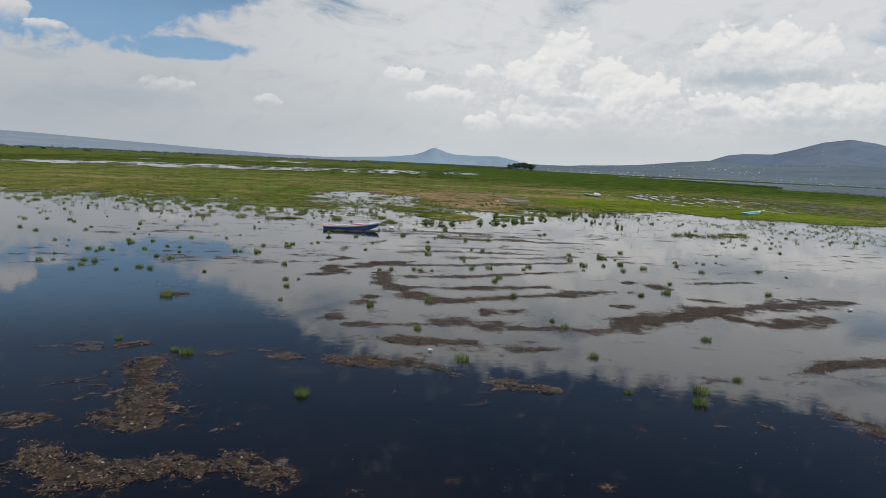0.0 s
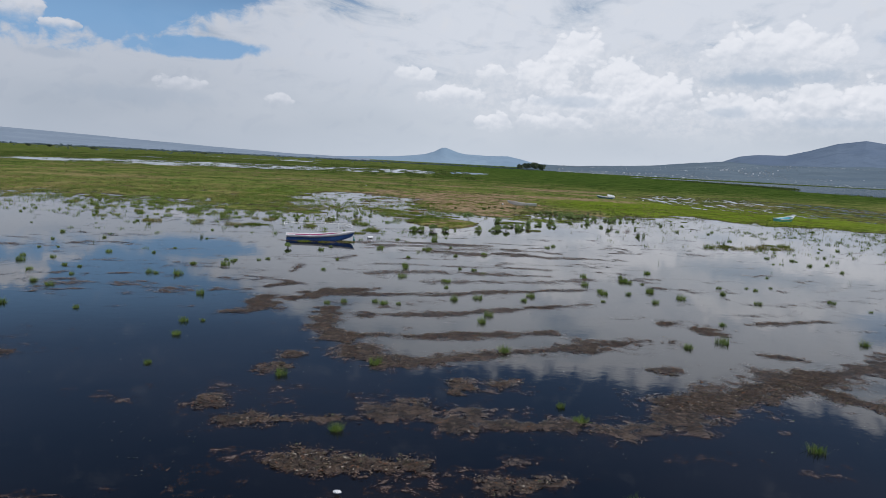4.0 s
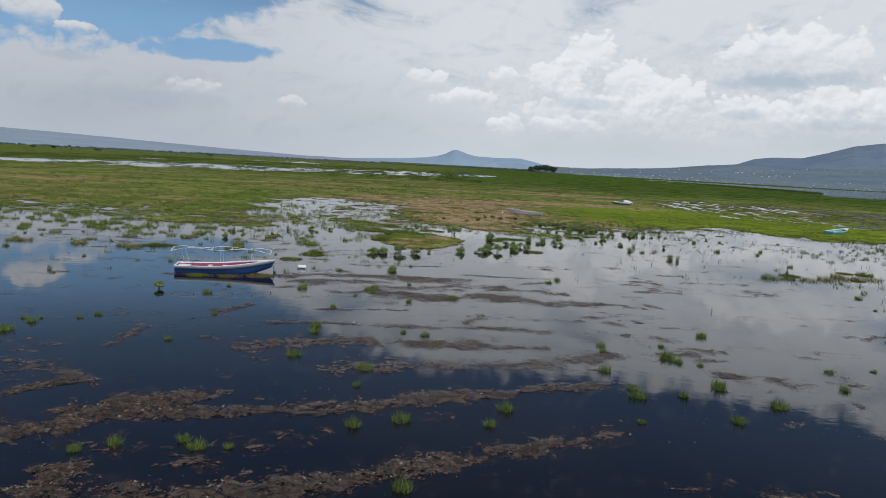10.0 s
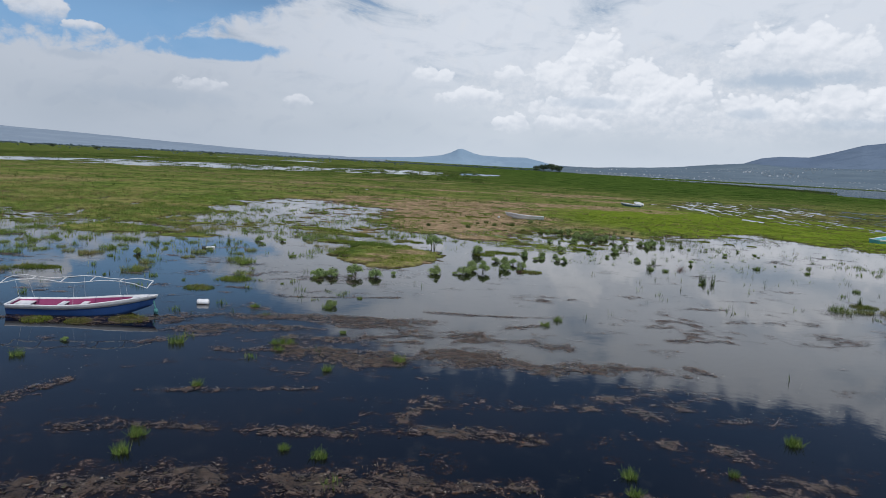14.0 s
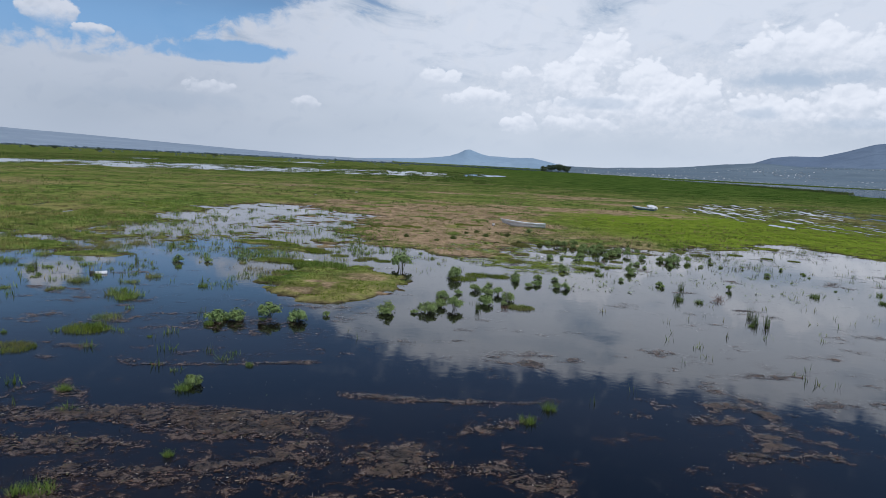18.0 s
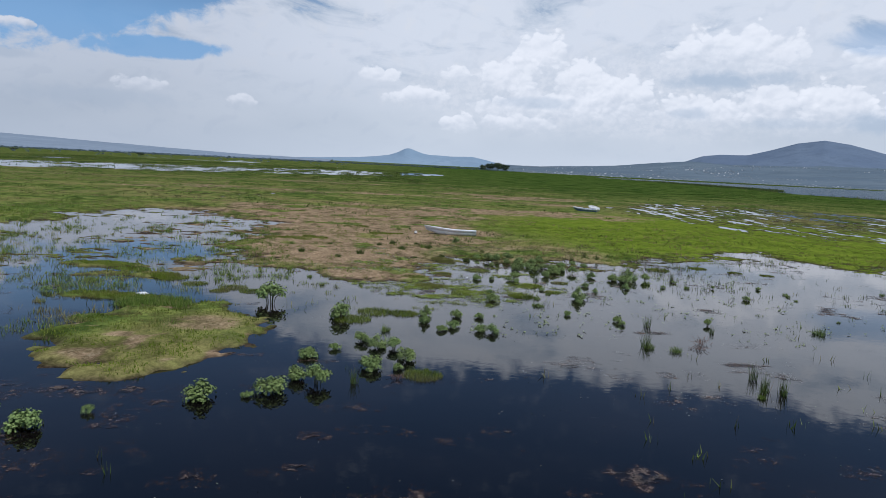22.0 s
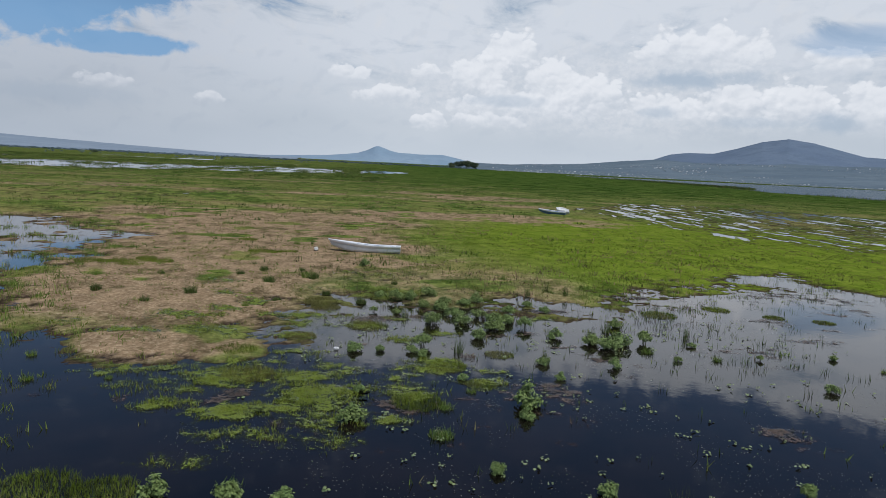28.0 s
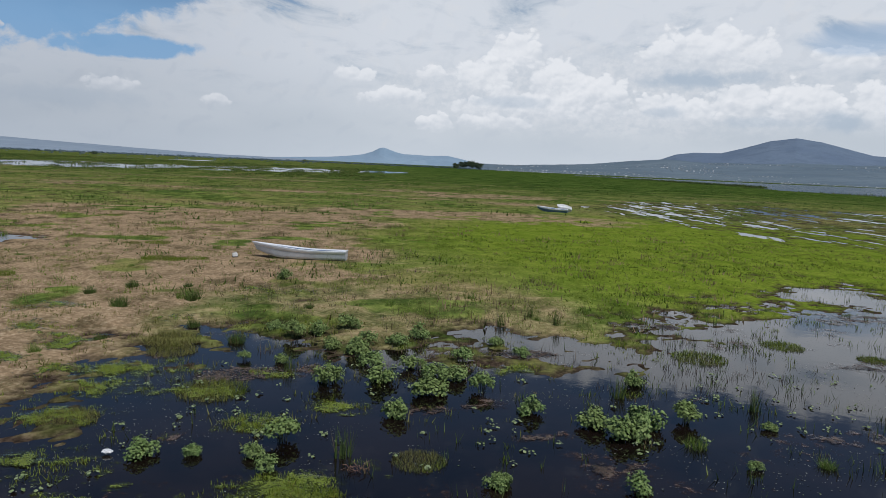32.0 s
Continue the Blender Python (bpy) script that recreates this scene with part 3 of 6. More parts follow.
def loft(sections, soft=True):
    """A skin through rows of points, as a bmesh."""
    bm = bmesh.new()
    rows = [[bm.verts.new(p) for p in row] for row in sections]
    for a, b in zip(rows, rows[1:]):
        for k in range(len(a) - 1):
            f = bm.faces.new((a[k], a[k + 1], b[k + 1], b[k]))
            f.smooth = soft
    return bm


# ---- ground, water and hills ----
SHORE_X = (-400, -120, -60, -42, -30, -24, -18, -8, -4, 2, 6, 9, 11.5, 12.6, 14, 16, 19, 23, 27, 31, 35, 40, 44, 47, 50, 60, 75, 110, 160, 300)
SHORE_Y = (114, 109, 107, 106, 105, 104, 103, 107, 109, 111, 108.5, 105, 104.5, 108, 110.5, 113, 114.5, 114, 113.5, 117, 120, 124.5, 126, 122, 117.5, 114, 113, 112, 112, 118)
# low rises in the shallows: x, y, half width, half depth, height
RISES = [
    (3.4, 90.6, 3.9, 5.2, 0.16), (4.6, 92.4, 3.0, 3.0, 0.14), (-0.6, 97.2, 2.6, 1.0, 0.06), (-5.0, 106.2, 2.2, 1.1, 0.08),
    (-0.8, 103.4, 1.5, 1.0, 0.06), (-20.0, 98.0, 5.0, 3.0, 0.10), (-13.0, 96.0, 3.0, 1.6, 0.06), (10.6, 107.0, 2.8, 2.6, 0.12), (12.6, 105.6, 1.4, 1.2, 0.09),
]


def land_height(x, y):
    wx = x + 2.2 * rough_noise(x, y, 7.0, 3, 3)
    wy = y + 2.6 * rough_noise(x, y, 6.0, 4, 11)
    off = wy - np.interp(wx, SHORE_X, SHORE_Y)
    # the flooded inlet, broken into pools
    e = 1 - np.hypot((wx + 10.5 + 0.12 * (wy - 124.0)) / 14.0, (wy - 124.0) / 32.0)
    off = np.where(y > 85, np.minimum(off, np.maximum(6.0 - e * 26.0, -5.0)), off)
    z = np.where(off > 0, np.minimum(off * 0.020, 0.17), np.where(off > -9, off * 0.009, -0.081 + (off + 9) * 0.05))
    z = np.maximum(z, -0.45)
    fringe = smooth(np.abs(off), 16, 4)
    patch = rough_noise(x * 0.75, y, 3.2, 3, 5) * 0.070 + rough_noise(x * 0.9, y, 0.9, 4, 6, 0.75) * 0.100
    quiet = 0.72 * smooth(-off, 0.5, 4.0) * smooth(x, 0, 4)
    z = z + patch * (0.35 + 0.65 * fringe) * (1 - quiet)
    for cx, cy, rx, ry, h in RISES:
        e = 1 - np.hypot((x - cx) / rx, (y - cy) / ry) + 0.42 * rough_noise(x, y, 1.5, 4, 21, 0.65)
        z = np.maximum(z, np.where(e > -0.6, -0.12 + (h + 0.12) * smooth(e, -0.25, 0.35), -1))
    # pools in the marsh
    pools = smooth(1 - np.hypot((x - 84) / 40, (y - 180) / 56), 0.0, 0.4) * 0.22 + smooth(1 - np.hypot((x + 22) / 20, (y - 192) / 26), 0.0, 0.5) * 0.14
    pools = pools + smooth(1 - np.hypot((x + 50) / 46, (y - 121) / 26), 0.0, 0.5) * 0.16
    wide = rough_noise(x * 0.5, y * 0.4, 6.0, 3, 32)
    z = np.where(z > 0, z * (1 - 0.78 * smooth(1 - np.hypot((x - 84) / 44, (y - 182) / 62), 0.0, 0.3)), z)
    z = z - pools * smooth(rough_noise(x * 0.8, y * 0.14, 1.0, 4, 31, 0.75) + 0.10 * wide, 0.26, 0.56) * 2.2
    along, across = (x + 75) * 0.57 + (y - 395) * 0.82, (x + 75) * 0.82 - (y - 395) * 0.57
    far = smooth(1 - np.hypot(along / 190, across / 62), 0.0, 0.30)
    islets = 0.75 * rough_noise(x, y * 0.11, 4.5, 4, 41, 0.7) + 0.55 * rough_noise(x * 0.4, y * 0.14, 9.0, 3, 43)
    z = z - far * smooth(islets + 0.5 * (far - 1), -0.50, -0.12) * 0.7
    # thin lines of water farther off
    lines = smooth(1 - np.hypot((x + 170) / 150, (y - 720) / 320), 0.0, 0.4)
    z = z - lines * smooth(rough_noise(x * 0.25, y * 0.20, 12.0, 4, 45, 0.65), 0.25, 0.5) * 0.6
    # the open lake beyond the marsh
    lake = smooth(x + 30 * rough_noise(x, y, 80.0, 3, 51), 240, 268) * smooth(y, 1000, 800) * smooth(y, -300, 150)
    return z - lake * 0.9


def axis(parts):
    """Grid lines: stretches of (start, end, first step, growth)."""
    got = []
    for a, b, step, grow in parts:
        v, s = a, step
        while (v < b) if b > a else (v > b):
            got.append(v)
            v += s if b > a else -s
            s *= grow
    return np.unique(np.round(got, 3))


gx = axis([(-36, 6, 0.4, 1.0), (6, 46, 0.2, 1.0), (46, 92, 0.4, 1.0), (92, 140, 0.7, 1.0), (140, 4900, 0.8, 1.035), (-36, -60, 0.5, 1.0), (-60, -150, 1.0, 1.0), (-150, -4900, 1.0, 1.03)])
gy = axis([(78, 96, 0.4, 1.0), (96, 130, 0.2, 1.0), (130, 150, 0.4, 1.0), (150, 4900, 0.4, 1.012), (78, -600, 0.8, 1.06)])
mx, my = np.meshgrid(gx, gy)
mz = land_height(mx, my)
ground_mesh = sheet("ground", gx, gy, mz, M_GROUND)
dry = smooth(1 - np.hypot((mx - 4) / 25, (my - 136) / 46) + 0.16 * rough_noise(mx, my, 5.0, 4, 61), 0.02, 0.55)
dry = np.maximum(dry, 0.62 * smooth(1 - np.hypot((mx - 23) / 9, (my - 119) / 9), 0.0, 0.5))
dry = dry + (0.55 + 0.35 * smooth(np.abs(mx - 5), 60, 20)) * smooth(rough_noise(mx * 0.4, my, 14.0, 4, 62), 0.0, 0.7) * smooth(my, 120, 170) * smooth(my, 420, 200)
dry = np.maximum(dry, 0.95 * smooth(1 - np.hypot((mx - 10.6) / 4.0, (my - 107.2) / 4.2), 0.0, 0.4))
dry = np.maximum(dry, 0.75 * smooth(1 - np.hypot((mx - 4.8) / 2.6, (my - 92.0) / 2.2), 0.1, 0.6))
dry = dry * smooth(rough_noise(mx, my, 3.0, 3, 63), 0.75, 0.25) ** 0.5
dry = np.maximum(dry, 0.9 * smooth(1 - np.hypot((mx - 4.0) / 5.0, (my - 91.5) / 6.0), 0.0, 0.2) * smooth(rough_noise(mx, my, 1.6, 4, 74, 0.65), 0.05, 0.5))
lush = smooth(1 - np.hypot((mx - 52) / 36, (my - 142) / 40), 0.0, 0.4)
deep = smooth(my, 150, 330) * (0.55 + 0.45 * smooth(mx, -60, 80))
for label, values in (("dry", np.clip(dry, 0, 1)), ("deep", deep), ("lush", lush), ("wet", smooth(mz + 0.03 * rough_noise(mx, my, 0.8, 3, 79), 0.06, 0.0))):
    ground_mesh.attributes.new(label, "FLOAT", "POINT").data.foreach_set("value", values.ravel().astype(np.float32))
ground = tagged(new("ground", ground_mesh), "marshy ground with green grass and dry brown earth", "ground", kind="structure")

water_mesh = quads("water", [[(-4900, -600, 0), (4900, -600, 0), (4900, 4900, 0), (-4900, 4900, 0)]], M_WATER)
tagged(new("water", water_mesh), "still dark lake water mirroring the clouds", "water", kind="structure")


def ridge(name, label, azimuths, rises, near, far, mat, seed, roughness):
    """A range of hills round the horizon: crest angles by azimuth, from near to far metres."""
    az = np.linspace(azimuths[0], azimuths[-1], int((azimuths[-1] - azimuths[0]) * 9))
    rr = np.concatenate([np.linspace(near, far, 26), np.linspace(far * 1.01, far * 1.12, 6)])
    ga, gr = np.meshgrid(az, rr)
    px, py = gr * np.sin(np.radians(ga)), gr * np.cos(np.radians(ga))
    crest = np.tan(np.radians(np.interp(ga, azimuths, rises))) * far + 6.8
    k = np.clip((gr - near) / (far - near), 0, 1)
    shape = smooth(k, 0, 1) * 0.55 + k * 0.45
    lift = crest * shape * (1 + roughness * rough_noise(px, py, 420.0, 4, seed) * (1 - k) * 1.6) + roughness * 28 * rough_noise(px, py, 160.0, 4, seed + 5) * k
    lift = np.where(gr > far, crest * (1 - (gr / far - 1) * 4), lift) - 1.0
    verts = np.stack([px, py, lift], -1).reshape(-1, 3)
    j, i = np.meshgrid(np.arange(len(rr) - 1), np.arange(len(az) - 1), indexing="ij")
    a = (j * len(az) + i).ravel()
    cell = np.stack([a, a + len(az), a + len(az) + 1, a + 1], -1)
    return tagged(new(name, mesh_from(name, verts, cell.ravel(), np.arange(0, cell.size, 4), mat, True)), label, "hill", kind="structure")


# far ranges; their materials carry the haze as colour
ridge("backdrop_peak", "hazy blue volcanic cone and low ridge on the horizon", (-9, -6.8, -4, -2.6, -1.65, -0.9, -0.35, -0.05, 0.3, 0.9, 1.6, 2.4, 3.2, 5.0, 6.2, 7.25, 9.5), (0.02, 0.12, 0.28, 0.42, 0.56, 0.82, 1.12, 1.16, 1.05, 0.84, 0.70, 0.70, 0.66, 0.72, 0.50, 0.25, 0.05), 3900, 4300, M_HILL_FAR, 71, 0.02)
ridge("backdrop_mountain", "haze-tinted grey-blue wooded mountain behind the lakeside town", (13, 16.3, 19, 21.2, 22.4, 23.6, 25.5, 27, 28.7, 30.4, 32, 33.6, 35.2, 36.8, 40, 46, 56), (0.1, 0.5, 0.85, 1.1, 1.55, 1.72, 1.76, 2.15, 2.70, 2.95, 2.72, 2.3, 1.85, 1.78, 1.5, 1.2, 0.4), 2900, 4150, M_HILL, 81, 0.05)
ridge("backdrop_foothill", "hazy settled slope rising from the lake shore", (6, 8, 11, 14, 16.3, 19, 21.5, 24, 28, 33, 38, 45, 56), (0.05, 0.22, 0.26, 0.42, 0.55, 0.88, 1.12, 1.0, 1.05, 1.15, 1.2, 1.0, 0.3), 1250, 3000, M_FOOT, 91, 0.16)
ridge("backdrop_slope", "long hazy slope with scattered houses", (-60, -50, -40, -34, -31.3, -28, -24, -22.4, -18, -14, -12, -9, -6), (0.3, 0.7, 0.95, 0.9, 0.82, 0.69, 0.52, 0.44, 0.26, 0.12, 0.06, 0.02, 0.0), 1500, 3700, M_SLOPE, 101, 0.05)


# ---- far town and trees ----
def slope_lift(px, py, table_az, table_el, near, far):
    az, r = np.degrees(np.arctan2(px, py)), np.hypot(px, py)
    crest = np.tan(np.radians(np.interp(az, table_az, table_el))) * far + 6.8
    k = np.clip((r - near) / (far - near), 0, 1)
    return crest * (smooth(k, 0, 1) * 0.55 + k * 0.45) - 1.5


def prism_quads(px, py, pz, w, d, h, turn):
    """Box faces without a floor for many boxes at once."""
    c, s = np.cos(turn), np.sin(turn)
    corner = [(-1, -1), (1, -1), (1, 1), (-1, 1)]
    pts = []
    for z in (0, 1):
        for a, b in corner:
            pts.append(np.stack([px + (a * w * c - b * d * s) / 2, py + (a * w * s + b * d * c) / 2, pz + z * h], -1))
    p = np.stack(pts, 1)
    faces = np.array([[0, 1, 5, 4], [1, 2, 6, 5], [2, 3, 7, 6], [3, 0, 4, 7], [4, 5, 6, 7]])
    n = len(px)
    loops = (faces[None] + 8 * np.arange(n)[:, None, None]).ravel()
    return p.reshape(-1, 3), loops, np.arange(0, len(loops), 4)


rng = np.random.default_rng(7)


def town(name, label, count, az_lo, az_hi, near, far, table_az, table_el, foot, top, big, mat=M_TOWN):
    az = np.radians(rng.uniform(az_lo, az_hi, count))
    r = near + (far - near) * rng.uniform(0, 1, count) ** 2.3
    px, py = r * np.sin(az), r * np.cos(az)
    keep = rough_noise(px, py, 190.0, 3, 77) > 0.0
    px, py, n = px[keep], py[keep], int(keep.sum())
    pz = slope_lift(px, py, table_az, table_el, foot, top)
    w, d, h = rng.uniform(1.5, 4.0, n) * big, rng.uniform(1.5, 3.6, n) * big, rng.uniform(0.8, 1.6, n)
    verts, loops, starts = prism_quads(px, py, np.maximum(pz, 0) - 1.5, w, d, h + 1.5, rng.uniform(0, 3.14, n))
    tagged(new(name, mesh_from(name, verts, loops, starts, mat)), label, "houses", kind="stuff")


FOOT_AZ, FOOT_EL = (6, 8, 11, 14, 16.3, 19, 21.5, 24, 28, 33, 38, 45, 56), (0.05, 0.22, 0.26, 0.42, 0.55, 0.88, 1.12, 1.0, 1.05, 1.15, 1.2, 1.0, 0.3)
LEFT_AZ, LEFT_EL = (-60, -50, -40, -34, -31.3, -28, -24, -22.4, -18, -14, -12, -9, -6), (0.3, 0.7, 0.95, 0.9, 0.82, 0.69, 0.52, 0.44, 0.26, 0.12, 0.06, 0.02, 0.0)
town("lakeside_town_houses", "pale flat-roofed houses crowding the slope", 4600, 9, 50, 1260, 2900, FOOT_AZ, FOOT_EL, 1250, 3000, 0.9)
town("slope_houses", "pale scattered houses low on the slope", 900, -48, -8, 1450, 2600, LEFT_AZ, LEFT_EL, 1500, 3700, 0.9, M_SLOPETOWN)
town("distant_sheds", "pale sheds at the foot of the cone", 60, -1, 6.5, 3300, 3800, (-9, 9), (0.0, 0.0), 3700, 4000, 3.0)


def far_trees(name, label, count, az_lo, az_hi, near, far, lo, hi, table=None, mat=M_HAZEDTREE):
    """Rounded crowns with uneven outlines, joined."""
    az = np.radians(rng.uniform(az_lo, az_hi, count))
    r = rng.uniform(near, far, count)
    px, py = r * np.sin(az), r * np.cos(az)
    pz = slope_lift(px, py, *table) if table else np.zeros(count)
    size = rng.uniform(lo, hi, count)
    n = 22
    u = rng.normal(size=(count, n, 3))
    u /= np.linalg.norm(u, axis=-1, keepdims=True)
    mid = np.stack([px, py, np.maximum(pz, 0)], -1)[:, None] + u * size[:, None, None] * (0.5, 0.5, 0.26) + np.stack([0 * size, 0 * size, size * 0.36], -1)[:, None]
    a = rng.normal(size=(count, n, 3, 3)) * size[:, None, None, None] * 0.20
    tri = mid[:, :, None] + a
    tri[..., 2] = np.maximum(tri[..., 2], 0.1)
    tagged(new(name, triangles(name, tri, mat)), label, "trees", kind="stuff")


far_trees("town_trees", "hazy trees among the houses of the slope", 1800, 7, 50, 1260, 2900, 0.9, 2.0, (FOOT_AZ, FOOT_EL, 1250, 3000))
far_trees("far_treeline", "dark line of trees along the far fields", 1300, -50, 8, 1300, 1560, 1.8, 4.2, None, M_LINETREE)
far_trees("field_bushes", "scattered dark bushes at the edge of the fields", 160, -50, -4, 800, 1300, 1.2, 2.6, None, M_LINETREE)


def tree(loc, height, width, seed):
    r = np.random.default_rng(seed)
    ob = thing("tree", "dark green rounded tree standing alone in the marsh", "tree", "trees in the marsh", Matrix.Translation(loc))
    limbs = tube([(0, 0, -0.3), (0.1, 0, height * 0.2), (-0.1, 0.1, height * 0.45), (0.2, 0, height * 0.75)], 0.28, 7)
    for k in range(7):
        a = k * 2.4
        limb = tube([(0, 0, height * (0.22 + 0.06 * k)), (math.cos(a) * width * 0.2, math.sin(a) * width * 0.2, height * (0.36 + 0.06 * k)), (math.cos(a) * width * 0.38, math.sin(a) * width * 0.38, height * (0.45 + 0.06 * k))], 0.12, 5)
        tmp = bpy.data.meshes.new("limb")
        limb.to_mesh(tmp)
        limb.free()
        limbs.from_mesh(tmp)
        bpy.data.meshes.remove(tmp)
    part("trunk", limbs, M_BARK, ob)
    heart = r.normal(size=(15, 3))
    heart /= np.linalg.norm(heart, axis=1, keepdims=True)
    heart *= r.uniform(0.35, 1.0, (15, 1)) ** 0.5
    heart = heart * (width * 0.42, width * 0.42, height * 0.30) + (0, 0, height * 0.62)
    mid = (heart[:, None] + r.normal(size=(15, 85, 3)) * (width * 0.085, width * 0.085, height * 0.055)).reshape(-1, 1, 3)
    part("crown", triangles("crown", mid + r.normal(size=(len(mid), 3, 3)) * 0.045 * width, M_DARKLEAF), None, ob)


for k, (tx, ty, th, tw) in enumerate([(128, 1196, 9.0, 13), (140, 1204, 13.0, 16), (152, 1199, 14.0, 17), (165, 1207, 11.0, 15)]):
    tree((tx, ty, 0.05), th, tw, 200 + k)
for k, (tx, ty, th, tw) in enumerate([(-462, 800, 3.2, 6), (-441, 805, 3.6, 6), (-395, 812, 3.0, 7), (-300, 900, 3.4, 8)]):
    tree((tx, ty, 0.05), th, tw, 220 + k)


# ---- grass ----
def blades(px, py, pz, length, width, lean, seed):
    """One narrow triangle a blade, leaning its own way."""
    r = np.random.default_rng(seed)
    n = len(px)
    a, b = r.uniform(0, 2 * math.pi, n), r.uniform(0, 2 * math.pi, n)
    h, w, t = length * r.uniform(0.55, 1.2, n), width * r.uniform(0.7, 1.3, n), lean * r.uniform(0.1, 1.0, n)
    dx, dy = np.cos(a) * w / 2, np.sin(a) * w / 2
    left = np.stack([px - dx, py - dy, pz - 0.02], -1)
    right = np.stack([px + dx, py + dy, pz - 0.02], -1)
    tip = np.stack([px + np.cos(b) * h * t, py + np.sin(b) * h * t, pz + h * np.sqrt(np.maximum(1 - t * t, 0.05))], -1)
    return np.stack([left, right, tip], 1)


def field(name, label, count, xr, yr, clump, length, width, lean, mat, pick, seed, low=0.02):
    """Grass over a stretch of the plan, in clumps, where pick(x, y, z) allows it."""
    r = np.random.default_rng(seed)
    cx, cy = r.uniform(*xr, count), r.uniform(*yr, count)
    cz = land_height(cx, cy)
    ok = (cz > low) & (r.uniform(0, 1, count) < pick(cx, cy, cz))
    cx, cy, cz = cx[ok], cy[ok], cz[ok]
    n = clump[0]
    px = np.repeat(cx, n) + r.normal(0, clump[1], len(cx) * n)
    py = np.repeat(cy, n) + r.normal(0, clump[1], len(cx) * n)
    size = length * np.repeat(r.uniform(0.6, 1.4, len(cx)), n)
    tri = blades(px, py, np.maximum(np.repeat(cz, n), -0.01), size, width, lean, seed + 1)
    return tagged(new(name, triangles(name, tri, mat)), label, "grass", kind="stuff")


def pooled(x, y):
    """1 outside the shallow pools of the meadow, falling towards their middle."""
    return 1 - 0.93 * smooth(1 - np.hypot((x - 84) / 42, (y - 180) / 60), 0.0, 0.22)


def dryness(x, y):
    d = smooth(1 - np.hypot((x - 4) / 25, (y - 136) / 46) + 0.16 * rough_noise(x, y, 5.0, 4, 61), 0.02, 0.55)
    d = np.maximum(d, 0.6 * smooth(1 - np.hypot((x - 23) / 9, (y - 119) / 9), 0.0, 0.5))
    d = np.maximum(d, 0.95 * smooth(1 - np.hypot((x - 10.6) / 4.0, (y - 107.2) / 4.2), 0.0, 0.4))
    return np.clip(d, 0, 1) * smooth(rough_noise(x, y, 3.0, 3, 63), 0.75, 0.25) ** 0.5


field("short_green_grass", "bright green short grass carpeting the marsh", 60000, (-30, 66), (100, 172), (5, 0.09), 0.11, 0.035, 0.9, M_LAWN, lambda x, y, z: (1 - 0.92 * dryness(x, y)) * smooth(rough_noise(x, y, 2.5, 3, 64), -0.8, 0.3) * smooth(y, 172, 132) * smooth(z, 0.02, 0.07), 300)
field("dry_grass", "thin dry brown grass over bare earth", 9000, (-22, 32), (100, 180), (4, 0.12), 0.06, 0.03, 0.97, M_DRYGRASS, lambda x, y, z: dryness(x, y), 310)
field("island_grass", "short green grass on the low islet", 6000, (-2, 9), (84, 98), (5, 0.07), 0.09, 0.03, 0.9, M_LAWN, lambda x, y, z: (0.95 - 0.95 * smooth(1 - np.hypot((x - 4.8) / 2.4, (y - 92.0) / 2.0), 0.1, 0.6)) * smooth(z, 0.05, 0.11) * smooth(rough_noise(x, y, 1.6, 4, 74, 0.65), 0.30, -0.05), 320)
field("island_tall_grass", "dense taller grass on the wet side of the low islet", 2600, (-1.5, 4.5), (93, 101), (9, 0.10), 0.30, 0.024, 0.75, M_TUFT, lambda x, y, z: smooth(1 - np.hypot((x - 1.6) / 2.0, (y - 95.8) / 1.5), 0.0, 0.3) + smooth(1 - np.hypot((x + 0.2) / 1.1, (y - 102.8) / 1.0), 0.0, 0.3), 321, -0.3)
field("scattered_tufts", "small grass tufts dotted over the flooded marsh edge", 3400, (-62, 66), (52, 108), (24, 0.13), 0.24, 0.026, 0.8, M_TUFT, lambda x, y, z: smooth(rough_noise(x, y * 0.6, 5.0, 3, 171), -0.25, 0.6) * (0.12 + 0.88 * smooth(y, 60, 100)) * np.where((x > 3) & (x < 32), 0.12, 1.0) * smooth(-z, 0.0, 0.05), 322, -0.9)
field("inlet_tufts", "ragged green tufts breaking up the flooded inlet", 2600, (-28, 6), (96, 150), (26, 0.18), 0.28, 0.030, 0.88, M_TUFT, lambda x, y, z: smooth(rough_noise(x, y * 0.5, 2.4, 3, 172), 0.0, 0.6) * 0.7, 323, -0.9)
field("lake_edge_reeds", "dark reeds lining the open lake", 5200, (214, 268), (150, 820), (5, 0.8), 1.1, 0.30, 0.6, M_REED, lambda x, y, z: smooth(x, 216, 246), 324, -0.02)
field("shore_grass", "uneven green grass wading into the shallows", 26000, (-30, 66), (94, 134), (6, 0.07), 0.16, 0.022, 0.85, M_LAWN, lambda x, y, z: smooth(z, -0.11, -0.01) * smooth(z, 0.11, 0.05) * smooth(rough_noise(x, y, 1.4, 3, 68), -0.1, 0.4), 360, -0.11)
field("green_clumps", "low dark green weeds dotted over the meadow", 7000, (-20, 70), (104, 178), (18, 0.13), 0.16, 0.02, 0.9, M_GRASS, lambda x, y, z: pooled(x, y) * (0.2 + 0.8 * smooth(rough_noise(x, y, 6.0, 3, 69), 0.1, 0.7)) * smooth(y, 176, 130), 370)
field("dark_weeds", "dark low weeds speckling the meadow and bare earth", 3600, (-20, 60), (104, 170), (20, 0.12), 0.12, 0.020, 0.95, M_REED, lambda x, y, z: (0.10 + 0.90 * smooth(rough_noise(x, y, 4.0, 3, 71), 0.25, 0.7)) * smooth(y, 172, 128), 390)
